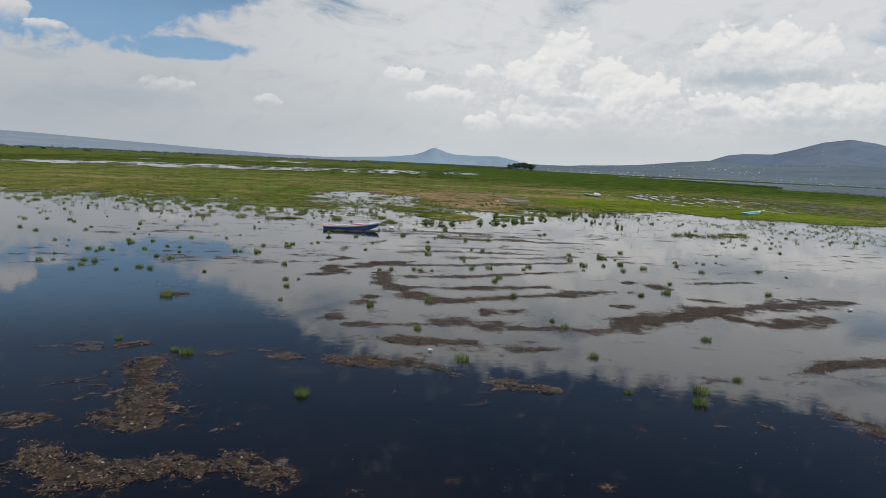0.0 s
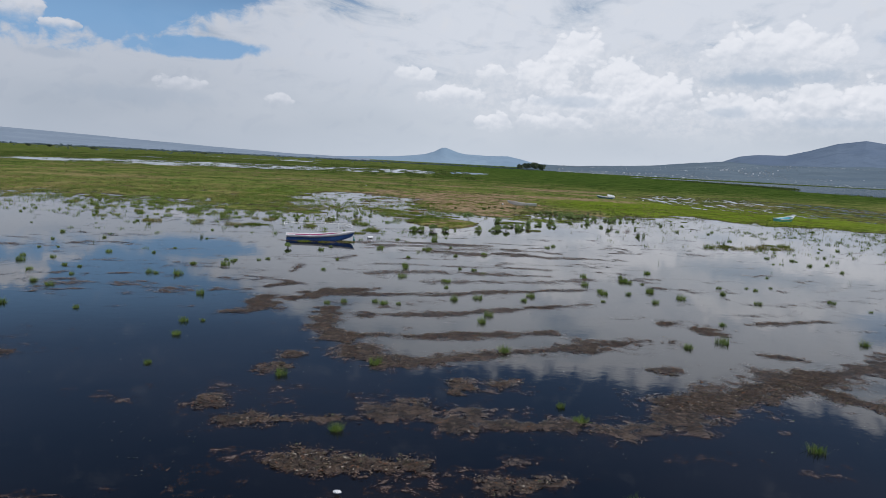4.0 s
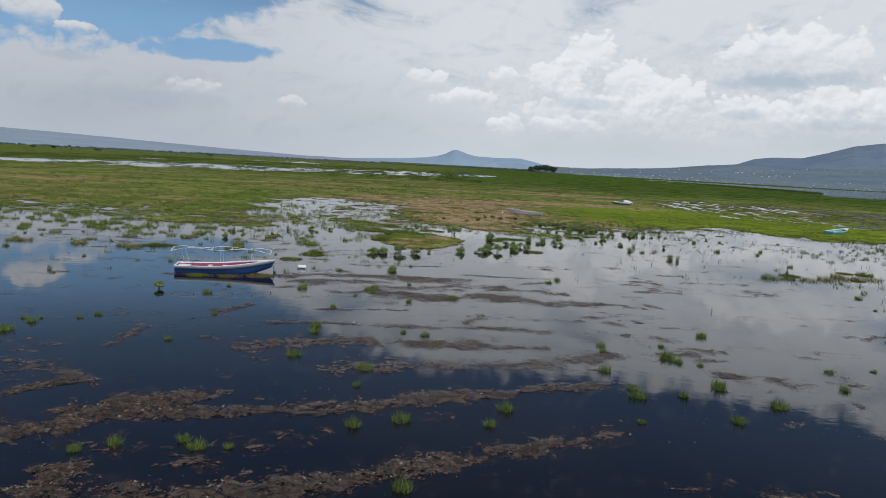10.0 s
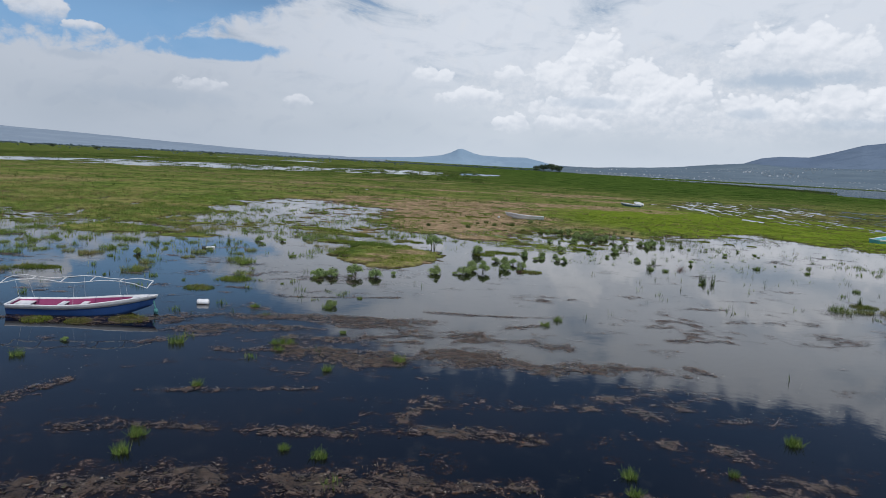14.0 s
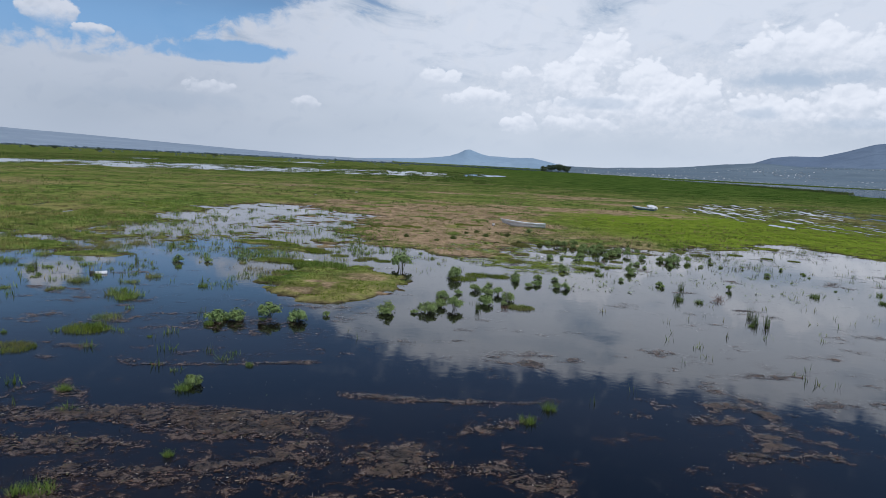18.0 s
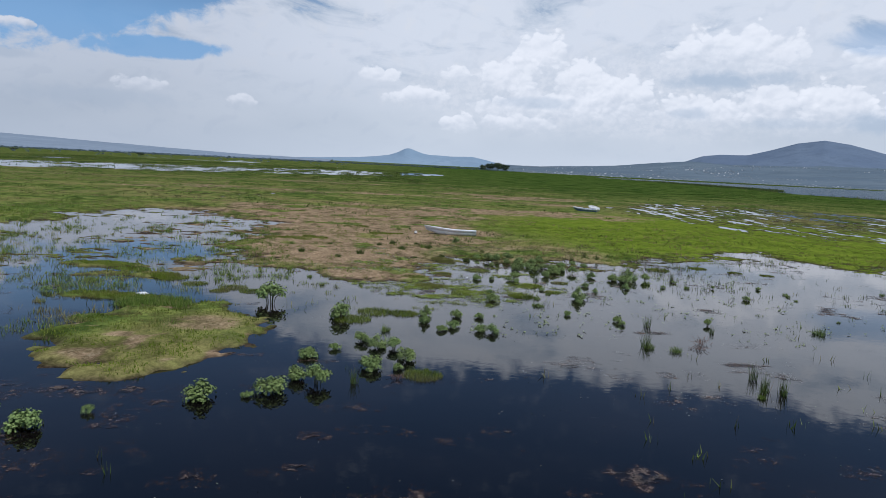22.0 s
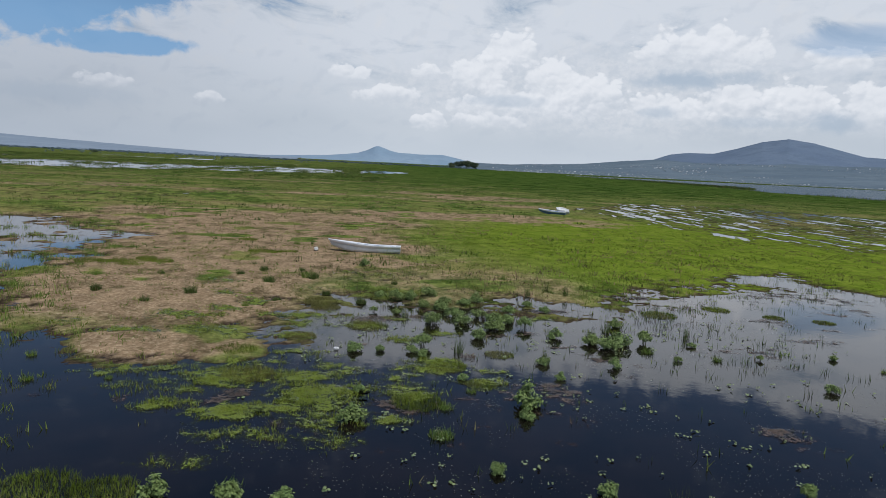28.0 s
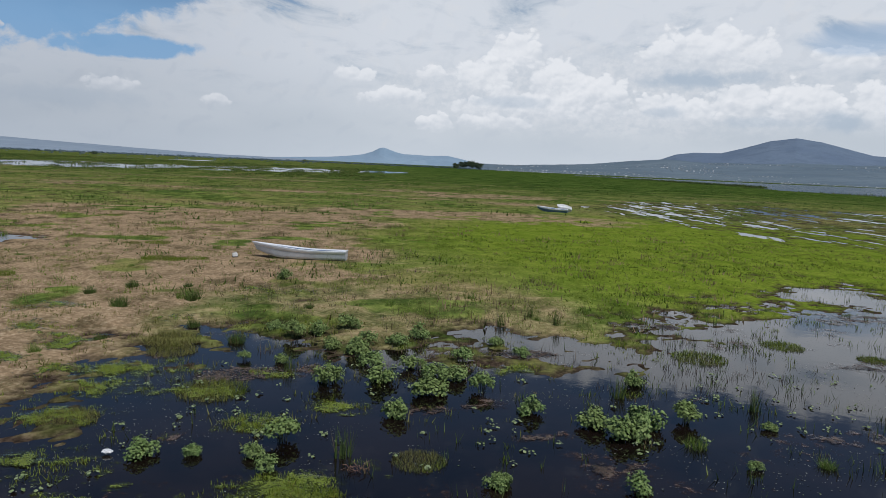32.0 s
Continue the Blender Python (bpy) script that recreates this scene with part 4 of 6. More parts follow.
field("dead_weed_stems", "brown dead weed stems standing between green plants", 5200, (12, 46), (108, 150), (7, 0.10), 0.26, 0.014, 0.7, M_STRAW, lambda x, y, z: smooth(1 - np.hypot((x - 25) / 14, (y - 122) / 18), 0.0, 0.5) * smooth(rough_noise(x, y, 2.0, 3, 72), -0.1, 0.5), 395, -0.05)
field("dry_patch_grass", "bright green grass patches on the dry earth", 9000, (-16, 26), (104, 165), (8, 0.10), 0.13, 0.03, 0.9, M_LAWN, lambda x, y, z: dryness(x, y) * smooth(rough_noise(x * 0.5, y, 3.0, 3, 70), 0.42, 0.62), 380)
field("wading_grass", "green grass clumps standing in the flooded marsh edge", 26000, (-64, 4), (74, 122), (9, 0.16), 0.25, 0.026, 0.85, M_GRASS, lambda x, y, z: smooth(rough_noise(x * 0.9, y * 0.45, 1.6, 3, 75) + 1.05 * smooth(y, 74, 106) - 0.85, 0.0, 0.5) * smooth(z, -0.46, -0.12) * (1 - 0.8 * smooth(x, -21, -17) * smooth(y, 98, 104)), 365, -0.4)
field("wading_sedge", "sparse dark sedge standing along the flooded shore", 5000, (26, 80), (100, 128), (6, 0.10), 0.26, 0.018, 0.6, M_REED, lambda x, y, z: smooth(rough_noise(x * 0.9, y * 0.45, 1.8, 3, 76), 0.15, 0.5) * smooth(z, -0.30, -0.08) * smooth(z, 0.05, 0.0), 366, -0.4)
field("tall_marsh_grass", "taller dark marsh grass in uneven clumps", 16000, (-70, 110), (96, 260), (6, 0.16), 0.30, 0.045, 0.8, M_GRASS, lambda x, y, z: pooled(x, y) * smooth(rough_noise(x, y, 9.0, 4, 65), 0.0, 0.7) * (1 - 0.8 * dryness(x, y)) * (0.1 + 0.9 * smooth(np.hypot((x - 80) / 52, (y - 180) / 84), 0.7, 1.1)), 330)
field("far_marsh_grass", "green marsh grass stretching to the far shore", 26000, (-230, 250), (150, 480), (4, 0.5), 0.30, 0.16, 0.8, M_FARGRASS, lambda x, y, z: pooled(x, y) * smooth(rough_noise(x, y, 18.0, 4, 66), -0.5, 0.6) * smooth(rough_noise(x, y, 4.0, 3, 166), -0.3, 0.5), 340)
field("brown_sedge", "brown and olive sedge mottling the green marsh", 15000, (-130, 60), (112, 300), (9, 0.35), 0.24, 0.06, 0.85, M_DRYGRASS, lambda x, y, z: pooled(x, y) * smooth(rough_noise(x * 0.6, y, 5.0, 4, 168), 0.05, 0.5) * (1 - 0.7 * smooth(x, 10, 50)), 345)
field("dark_sedge", "dark green sedge clumps mottling the marsh", 13000, (-150, 130), (112, 330), (12, 0.40), 0.26, 0.06, 0.85, M_FARGRASS, lambda x, y, z: pooled(x, y) * smooth(rough_noise(x * 0.6, y, 4.0, 4, 169), 0.15, 0.55) * (1 - 0.9 * smooth(1 - np.hypot((x - 74) / 52, (y - 180) / 84), 0.0, 0.3)), 346)
field("far_water_sedge", "dark sedge on the islets of the far shallows", 34000, (-260, 20), (290, 640), (7, 0.7), 0.42, 0.16, 0.7, M_FARGRASS, lambda x, y, z: np.where(z > 0.02, smooth(rough_noise(x, y * 0.11, 5.0, 3, 167), -0.2, 0.4), smooth(rough_noise(x, y * 0.22, 3.2, 3, 170), 0.30, 0.48)), 347, -0.9)
field("left_marsh_grass", "green marsh grass broken by shallow water", 15000, (-90, -14), (88, 150), (6, 0.14), 0.28, 0.04, 0.8, M_GRASS, lambda x, y, z: smooth(rough_noise(x, y, 4.0, 4, 67), -0.4, 0.4) * (1 - 0.85 * smooth(x, -24, -19) * smooth(y, 98, 104) * smooth(y, 150, 142)), 350, 0.03)


# ---- boats ----
def hull_point(s, k, length, beam, depth, inset=0.0):
    """A point of the hull: s from stern to stem, k from -1 at one rail over the keel to 1 at the other."""
    full = 0.84 + 0.16 * math.sin(min(s / 0.5, 1.0) * math.pi / 2) if s < 0.5 else max(1 - ((s - 0.5) / 0.5) ** 2.3, 0.012)
    sheer = depth * (1 + 0.75 * max(s - 0.35, 0) ** 1.7 * 1.8)
    keel = depth * 0.85 * max((s - 0.72) / 0.28, 0) ** 2.0
    u = abs(k)
    across = beam / 2 * full * (min(u / 0.55, 1.0) * 0.80 + max(u - 0.55, 0) / 0.45 * 0.20)
    rise = keel + (sheer - keel) * (0.10 * (u / 0.55) ** 1.5 if u < 0.55 else 0.10 + 0.90 * (u - 0.55) / 0.45)
    rake = 0.10 * length * (rise / sheer) * max((s - 0.7) / 0.3, 0) ** 1.5
    across, rise = max(across - inset, 0.004), rise + (inset * 1.2 if u < 0.8 else 0)
    return (s * length * 0.91 + rake + (inset if s < 0.02 else 0) - (inset * 1.5 if s > 0.98 else 0) - length / 2, math.copysign(across, k), rise)


KS = [-1, -0.9, -0.78, -0.66, -0.55, -0.3, 0, 0.3, 0.55, 0.66, 0.78, 0.9, 1]
SS = [0, 0.08, 0.18, 0.3, 0.42, 0.54, 0.64, 0.73, 0.8, 0.86, 0.91, 0.95, 0.98, 1]


def boat(name, label, group, m, length, beam, depth, paints, thwarts, stern_deck):
    """An open fishing boat; paints: hull, upper strake and rail, inside, thwarts."""
    ob = thing(name, label, "boat", group, m)
    shell = loft([[hull_point(s, k, length, beam, depth) for k in KS] for s in SS])
    shell.faces.new([shell.verts.new(hull_point(0, k, length, beam, depth)) for k in KS])
    part("hull", shell, paints[0], ob)
    liner = loft([[hull_point(s, k, length, beam, depth, 0.05) for k in KS] for s in SS[:-1]])
    liner.faces.new([liner.verts.new(hull_point(0, k, length, beam, depth, 0.05)) for k in KS])
    part("liner", liner, paints[2], ob)
    for side in (-1, 1):
        band = []
        for s in SS:
            out = [Vector(hull_point(s, side * k, length, beam, depth)) for k in (0.87, 0.94, 1.0)]
            push = Vector((0, side * 0.014, 0))
            inner = Vector(hull_point(s, side * 1.0, length, beam, depth, 0.06))
            band.append([out[0] + push * 0.2, out[0] + push, out[1] + push, out[2] + push * 1.6, out[2] + push * 1.6 + Vector((0, 0, 0.03)), inner + Vector((0, 0, 0.03)), inner - Vector((0, 0, 0.05))])
        part("rail", loft(band), paints[1], ob)
    bar = bmesh.new()
    half = abs(hull_point(0, 1, length, beam, depth)[1])
    box(bar, (0.09, half * 2 + 0.03, 0.06), Matrix.Translation((-length / 2 + 0.02, 0, depth + 0.012)), 0.012)
    part("transom_rail", bar, paints[1], ob)
    for s in thwarts:
        seat = bmesh.new()
        wide = abs(hull_point(s, 0.9, length, beam, depth, 0.05)[1]) * 2
        box(seat, (0.24, wide, 0.035), Matrix.Translation((s * length * 0.91 - length / 2, 0, depth * 0.78)), 0.008)
        part("thwart", seat, paints[3], ob)
    if stern_deck:
        deck = bmesh.new()
        wide = abs(hull_point(0.06, 0.9, length, beam, depth, 0.05)[1]) * 2
        box(deck, (stern_deck, wide, 0.04), Matrix.Translation((-length / 2 + stern_deck / 2 + 0.07, 0, depth * 0.80)), 0.008)
        part("stern_deck", deck, paints[3], ob)
    nose = bmesh.new()
    tri = [hull_point(0.86, 0.985, length, beam, depth, 0.04), hull_point(0.86, -0.985, length, beam, depth, 0.04), hull_point(1.0, 0.985, length, beam, depth, 0.0)]
    top = [nose.verts.new(p) for p in tri]
    low = [nose.verts.new((p[0], p[1], p[2] - 0.03)) for p in tri]
    nose.faces.new(top), nose.faces.new(low)
    for k in range(3):
        nose.faces.new((top[k], top[(k + 1) % 3], low[(k + 1) % 3], low[k]))
    part("foredeck", nose, paints[1], ob)
    return ob


BLUE_LEN = 5.5
blue_boat = boat("moored_boat", "blue fishing boat with white rail and magenta inside, afloat in weeds", "boats", pose(-6.55, 68.45, -0.16, 0, 0, 11.5), BLUE_LEN, 1.65, 0.56, (M_BLUE, M_WHITE, M_MAGENTA, M_WHITE), (0.36, 0.52), 0.62)
# awning frame of bent pipe over the boat
frame_rows = []
for side in (-1, 1):
    row = [(-2.95 + 5.45 * k / 10, side * (0.50 + 0.10 * math.cos(k * 1.26)), 1.52 + 0.05 * math.sin(k * 1.26 + side * 1.1) - 0.16 * (k == 10) - 0.08 * (k == 0)) for k in range(11)]
    frame_rows.append(row)
    part("awning_rail", tube(row, 0.017, 6), M_PIPE, blue_boat, "white bent pipe")
for k in (0, 2, 4, 6, 8, 10):
    a, b = Vector(frame_rows[0][k]), Vector(frame_rows[1][k])
    part("awning_bar", tube([a, (a + b) / 2 + Vector((0.04, 0, 0.07)), b], 0.019, 6), M_PIPE, blue_boat)
for k, s in ((1, 0.12), (5, 0.5), (8, 0.82)):
    for side in (0, 1):
        foot = hull_point(s, (-1, 1)[side], BLUE_LEN, 1.65, 0.56, 0.05)
        part("awning_post", tube([foot, frame_rows[side][k]], 0.004, 5), M_PIPE, blue_boat, "thin grey post")
part("mooring_rope", tube([(2.62, 0.0, 0.72), (2.70, -0.03, 0.40), (2.66, -0.05, 0.22), (2.85, -0.10, 0.12), (3.15, -0.2, 0.10)], 0.028, 6), M_ROPE, blue_boat, "teal mooring rope")
clump = bmesh.new()
bmesh.ops.create_icosphere(clump, subdivisions=2, radius=0.09, matrix=pose(2.74, -0.06, 0.24) @ Matrix.Diagonal((1, 1, 1.5, 1)))
for v in clump.verts:
    v.co += Vector((noise.noise(v.co * 9), noise.noise(v.co * 9 + Vector((5, 0, 0))), noise.noise(v.co * 9 + Vector((0, 5, 0))))) * 0.03
part("rope_coil", clump, M_ROPE, blue_boat)

white_boat = boat("beached_boat", "weathered white fishing boat lying on dry grass", "boats", pose(16.75, 131.3, 0.12, 3, 0, 177), 4.95, 1.4, 0.50, (M_DULLWHITE, M_GREYWHITE, M_SLATE, M_WHITE), (0.2, 0.42, 0.6), 0.45)
boat("beached_boat", "white boat with slate blue stripe lying on green grass", "boats", pose(42.1, 181.0, 0.13, -4, 0, 160), 3.9, 1.2, 0.42, (M_SLATE, M_WHITE, M_SLATE, M_WHITE), (0.3, 0.55), 0.4)
boat("beached_boat", "white boat heeled over beside another on green grass", "boats", pose(43.9, 181.7, 0.36, 42, -10, 215), 2.3, 1.0, 0.42, (M_WHITE, M_WHITE, M_SLATE, M_WHITE), (0.3, 0.6), 0.0)
boat("beached_boat", "turquoise boat with white rail on the grassy shore", "boats", pose(59.2, 125.6, 0.10, 5, 0, 38), 5.6, 1.5, 0.52, (M_TEAL, M_WHITE, M_TEAL, M_WHITE), (0.25, 0.5), 0.5)


# ---- floats and stray objects ----
def capsule(length, radius, squash=1.0):
    bm, rings = bmesh.new(), []
    prof = [(-0.5, 0.62), (-0.48, 0.80), (-0.42, 0.95), (-0.30, 1.0), (0.30, 1.0), (0.42, 0.95), (0.48, 0.80), (0.5, 0.62)]
    for x, r in prof:
        rings.append([bm.verts.new((x * length, radius * r * math.cos(a), radius * squash * r * math.sin(a))) for a in np.linspace(0, 2 * math.pi, 16, endpoint=False)])
    for a, b in zip(rings, rings[1:]):
        for k in range(16):
            bm.faces.new((a[k], a[(k + 1) % 16], b[(k + 1) % 16], b[k])).smooth = True
    bm.faces.new(rings[0]), bm.faces.new(rings[-1])
    return bm


buoy = thing("mooring_float", "white drum-shaped mooring float with a dirty waterline", "float", "", pose(-2.76, 71.3, 0.07, 0, 0, 8))
part("drum", capsule(0.52, 0.17, 0.85), M_WHITE, buoy)
for x in (-0.14, 0.14):
    part("hoop", tube([(x, 0.174 * math.cos(a), 0.148 * math.sin(a)) for a in np.linspace(0, 2 * math.pi, 15)], 0.012, 5), M_GREYWHITE, buoy)
part("waterline_dirt", tube([(0.255 * math.cos(a), 0.172 * math.sin(a), -0.065) for a in np.linspace(0, 2 * math.pi, 19)], 0.03, 6), M_RUBBER, buoy)

wreck = thing("broken_float", "broken white foam float with a plank, half sunk", "debris", "", pose(-8.75, 89.1, 0.0, 0, 4, 10))
lump = bmesh.new()
box(lump, (0.62, 0.42, 0.13), pose(-0.1, 0.05, 0.04, 4, -8, 12), 0.05)
part("foam_block", lump, M_WHITE, wreck)
lump = bmesh.new()
box(lump, (1.25, 0.09, 0.04), pose(0.75, 0.0, 0.02, 0, -3, 4), 0.01)
part("plank", lump, M_PIPE, wreck)
lump = bmesh.new()
box(lump, (0.55, 0.22, 0.05), pose(1.25, 0.02, 0.05, 8, -4, 6), 0.015)
part("blade_board", lump, M_WHITE, wreck)
lump = bmesh.new()
box(lump, (0.3, 0.3, 0.16), pose(-0.45, -0.15, 0.0, 20, 10, 30), 0.05)
part("dirty_lump", lump, M_RUBBER, wreck)

jug = thing("fuel_jug", "white plastic jug with dark base beside the beached boat", "jug", "", pose(13.45, 130.9, float(land_height(np.array([13.45]), np.array([130.9]))[0]), 0, 0, 25))
body = bmesh.new()
box(body, (0.42, 0.30, 0.34), pose(0, 0, 0.19), 0.05)
part("body", body, M_WHITE, jug)
neck = bmesh.new()
bmesh.ops.create_cone(neck, cap_ends=True, segments=12, radius1=0.05, radius2=0.045, depth=0.09, matrix=pose(0.12, 0, 0.40))
part("neck", neck, M_WHITE, jug)
part("handle", tube([(-0.12, 0, 0.35), (-0.10, 0, 0.43), (0.02, 0, 0.43), (0.05, 0, 0.36)], 0.018, 6), M_WHITE, jug)
base = bmesh.new()
box(base, (0.44, 0.32, 0.10), pose(0, 0, 0.04), 0.03)
part("base", base, M_RUBBER, jug)
jug.scale = (0.62, 0.62, 0.62)

for k, (x, y, s) in enumerate([(1.55, 24.6, 0.07), (24.5, 36.6, 0.12), (0.4, 97.6, 0.22), (16.4, 106.2, 0.08)]):
    bag = bmesh.new()
    bmesh.ops.create_icosphere(bag, subdivisions=3, radius=s, matrix=Matrix.Diagonal((1.2, 0.8, 0.45, 1)))
    for v in bag.verts:
        v.co *= 1 + 0.35 * noise.noise(v.co * (3 / s) + Vector((k, 0, 0)))
    me = bpy.data.meshes.new("plastic_bag")
    bag.to_mesh(me), bag.free(), me.materials.append(M_WHITE)
    ob = tagged(new("plastic_bag", me), "crumpled white plastic bag caught in the weeds", "litter", "stray bags")
    ob.location = (x, y, 0.06)


# ---- floating mats of dead weed ----
def weed_mat(points, width, seed, sunk=1.0):
    """A ragged mat along a bent line, with loose stalks on it."""
    r = np.random.default_rng(seed)
    pts = np.array(points, float)
    lo, hi = pts.min(0) - width * 1.9 - 0.3, pts.max(0) + width * 1.9 + 0.3
    xs, ys = np.arange(lo[0], hi[0], 0.085), np.arange(lo[1], hi[1], 0.085)
    gx_, gy_ = np.meshgrid(xs, ys)

    def body(x, y):
        best = np.full(np.shape(x), 1e9)
        for a, b in zip(pts, pts[1:]) if len(pts) > 1 else [(pts[0], pts[0])]:
            d = b - a
            k = np.clip(((x - a[0]) * d[0] + (y - a[1]) * d[1]) / max(d @ d, 1e-6), 0, 1)
            best = np.minimum(best, np.hypot(x - a[0] - k * d[0], y - a[1] - k * d[1]))
        return 1 - best / (width * 1.30) + 0.72 * rough_noise(x, y, 1.5, 4, seed, 0.6) + 0.50 * rough_noise(x, y, 0.5, 3, seed + 3, 0.7)

    def lift(x, y):
        e = body(x, y)
        return np.where(e > -0.2, 0.004 + 0.0008 * (seed % 7) + 0.010 * sunk * smooth(e, 0.1, 0.9) * (1 + 1.6 * rough_noise(x, y, 0.35, 3, seed + 6, 0.7)), -0.05)

    e = body(gx_, gy_)
    z = np.maximum(lift(gx_, gy_), 0.003)
    high = np.maximum(np.maximum(e[1:, 1:], e[:-1, 1:]), np.maximum(e[1:, :-1], e[:-1, :-1]))
    keep = high > -0.18
    if keep.sum() < 4:
        return
    ob = thing("weed_mat", "brown floating mat of dead weeds and stalks", "weed mat", "mats of dead weed")
    tagged(part("weed_bed", thin_out(sheet("weed_bed", xs, ys, z, M_MAT, keep), lambda x, y: smooth(body(x, y), -0.2, 0.85) * min(0.95, 0.62 + width * 0.40) * sunk), None, ob), kind="stuff")
    n = int(np.clip(keep.sum() * 0.0072 * 90 * sunk ** 2, 30, 4000))
    cx, cy = r.uniform(lo[0], hi[0], n * 3), r.uniform(lo[1], hi[1], n * 3)
    cz = lift(cx, cy)
    ok = (cz > 0) & (r.uniform(0, 1, n * 3) < smooth(body(cx, cy), -0.25, 0.4))
    cx, cy, cz = cx[ok], cy[ok], np.maximum(cz[ok], -0.006)
    a, long, wide, tip = r.uniform(0, 6.28, len(cx)), r.uniform(0.03, 0.09, len(cx)), r.uniform(0.002, 0.006, len(cx)), r.uniform(-0.02, 0.05, len(cx))
    ux, uy = np.cos(a) * long / 2, np.sin(a) * long / 2
    vx, vy = -np.sin(a) * wide, np.cos(a) * wide
    quad = np.stack([np.stack([cx - ux - vx, cy - uy - vy, cz + 0.012], -1), np.stack([cx + ux - vx, cy + uy - vy, cz + 0.012 + tip], -1), np.stack([cx + ux + vx, cy + uy + vy, cz + 0.014 + tip], -1), np.stack([cx - ux + vx, cy - uy + vy, cz + 0.014], -1)], 1)
    tagged(part("dead_straw", quads("dead_straw", quad, M_STRAW), None, ob, "pale and brown loose stalks"), kind="stuff")
    n = int(np.clip(keep.sum() * 0.0072 * 160 * sunk ** 3.5, 20, 6000))
    cx, cy = r.uniform(lo[0], hi[0], n * 3), r.uniform(lo[1], hi[1], n * 3)
    ok = r.uniform(0, 1, n * 3) < smooth(body(cx, cy), 0.0, 0.75)
    cx, cy = cx[ok], cy[ok]
    cz = np.maximum(lift(cx, cy), 0.0) + 0.008
    n = len(cx)
    a = r.uniform(0, 6.28, n)[:, None] + np.array([0.35, 1.9, 3.5, 5.4]) + r.normal(0, 0.25, (n, 4))
    s = r.uniform(0.018, 0.058, n)[:, None]
    flat_, turn_ = r.uniform(0.25, 0.7, n)[:, None], r.uniform(0, 6.28, n)[:, None]
    u, v = s * np.cos(a), s * flat_ * np.sin(a)
    quad = np.stack([cx[:, None] + u * np.cos(turn_) - v * np.sin(turn_), cy[:, None] + u * np.sin(turn_) + v * np.cos(turn_), cz[:, None] - 0.006 + r.uniform(0, 0.035, (n, 4)) * sunk ** 2], -1)
    tagged(part("leaf_scrap", quads("leaf_scrap", quad, M_CHIP), None, ob, "rotting brown and pale leaf scraps"), kind="stuff")


MATS_OPEN = [
    (((-7.9, 21.5), (-6.9, 19), (-6.0, 16.9)), 0.65), (((-7, 13.9), (-5.2, 13.5), (-4.2, 14)), 0.7), (((-4.0, 14), (-2.3, 13.8)), 0.7), (((-8.9, 16.5), (-8.3, 16.6)), 0.4),
    (((-9.4, 23.4), (-8.9, 23.9)), 0.35), (((16, 24.3), (17.8, 25.3), (19.5, 26)), 0.55), (((13.9, 19.4), (14.7, 18)), 0.5),
    (((-1.8, 28.2), (0.7, 28.8)), 0.45), (((0.3, 26), (3.2, 26.2)), 0.45), (((-1.4, 22.6), (0.1, 23.1)), 0.7), (((0.8, 23.3), (2.4, 21.8)), 0.38),
    (((4, 21), (5.3, 20.6)), 0.4), (((-3.6, 23.1), (-3.3, 23.2)), 0.45), (((-11.3, 33.1), (-10.9, 32.9)), 0.45), (((4.8, 25.3), (6.3, 25.7)), 0.35),
]
MATS_ROWS = [
    (((2.2, 29.3), (4.1, 28.6), (6.2, 29), (8.2, 28.9), (9.9, 29.8), (12.3, 32.3), (15.5, 34.5), (18.8, 36), (25, 39)), 0.85),
    (((15.3, 34.2), (16.5, 32.8), (18, 31.8), (21.6, 33.7)), 0.7), (((-1.5, 42.4), (-1.25, 39), (0.3, 36)), 0.62),
    (((0.4, 35.8), (1.8, 34.3), (3.2, 34.5), (5.6, 36), (8.3, 37.3), (12.2, 39.3)), 0.68), (((0.2, 41.4), (3.7, 42.4), (7.1, 44.3), (11.4, 46.6)), 0.45),
    (((0, 37.7), (4, 38.3), (8.2, 39.7)), 0.42), (((-4.8, 42), (-4.6, 44.3), (-2.8, 45), (-1.2, 47.2)), 0.75), (((-1.3, 46), (3.1, 46.8), (6.3, 48.6), (10.4, 50.2), (12.2, 51)), 0.5),
]
MATS_SPOTS = [
    (((-5.5, 40.7), (-3.8, 41.8)), 0.4), (((4.3, 32),), 0.5), (((5.6, 32.3),), 0.5), (((3.2, 30.5),), 0.55), (((11.5, 34.8),), 0.5),
    (((11, 31.4), (14.1, 32.8), (16.9, 35.3)), 0.9), (((16.6, 37.8), (17.4, 37.5)), 0.4), (((-1.9, 33.1),), 0.5), (((-1.6, 34.6),), 0.45), (((-2.7, 29.5),), 0.6),
    (((14.2, 42.9),), 0.5), (((15.7, 41.9),), 0.55), (((18.1, 43.4), (22.7, 45.2)), 0.3), (((15.4, 41.3), (15.9, 41.1)), 0.4), (((-5.3, 51.8), (-5.4, 55)), 0.25), (((-5.5, 46.9), (-4.6, 48.1)), 0.3),
]
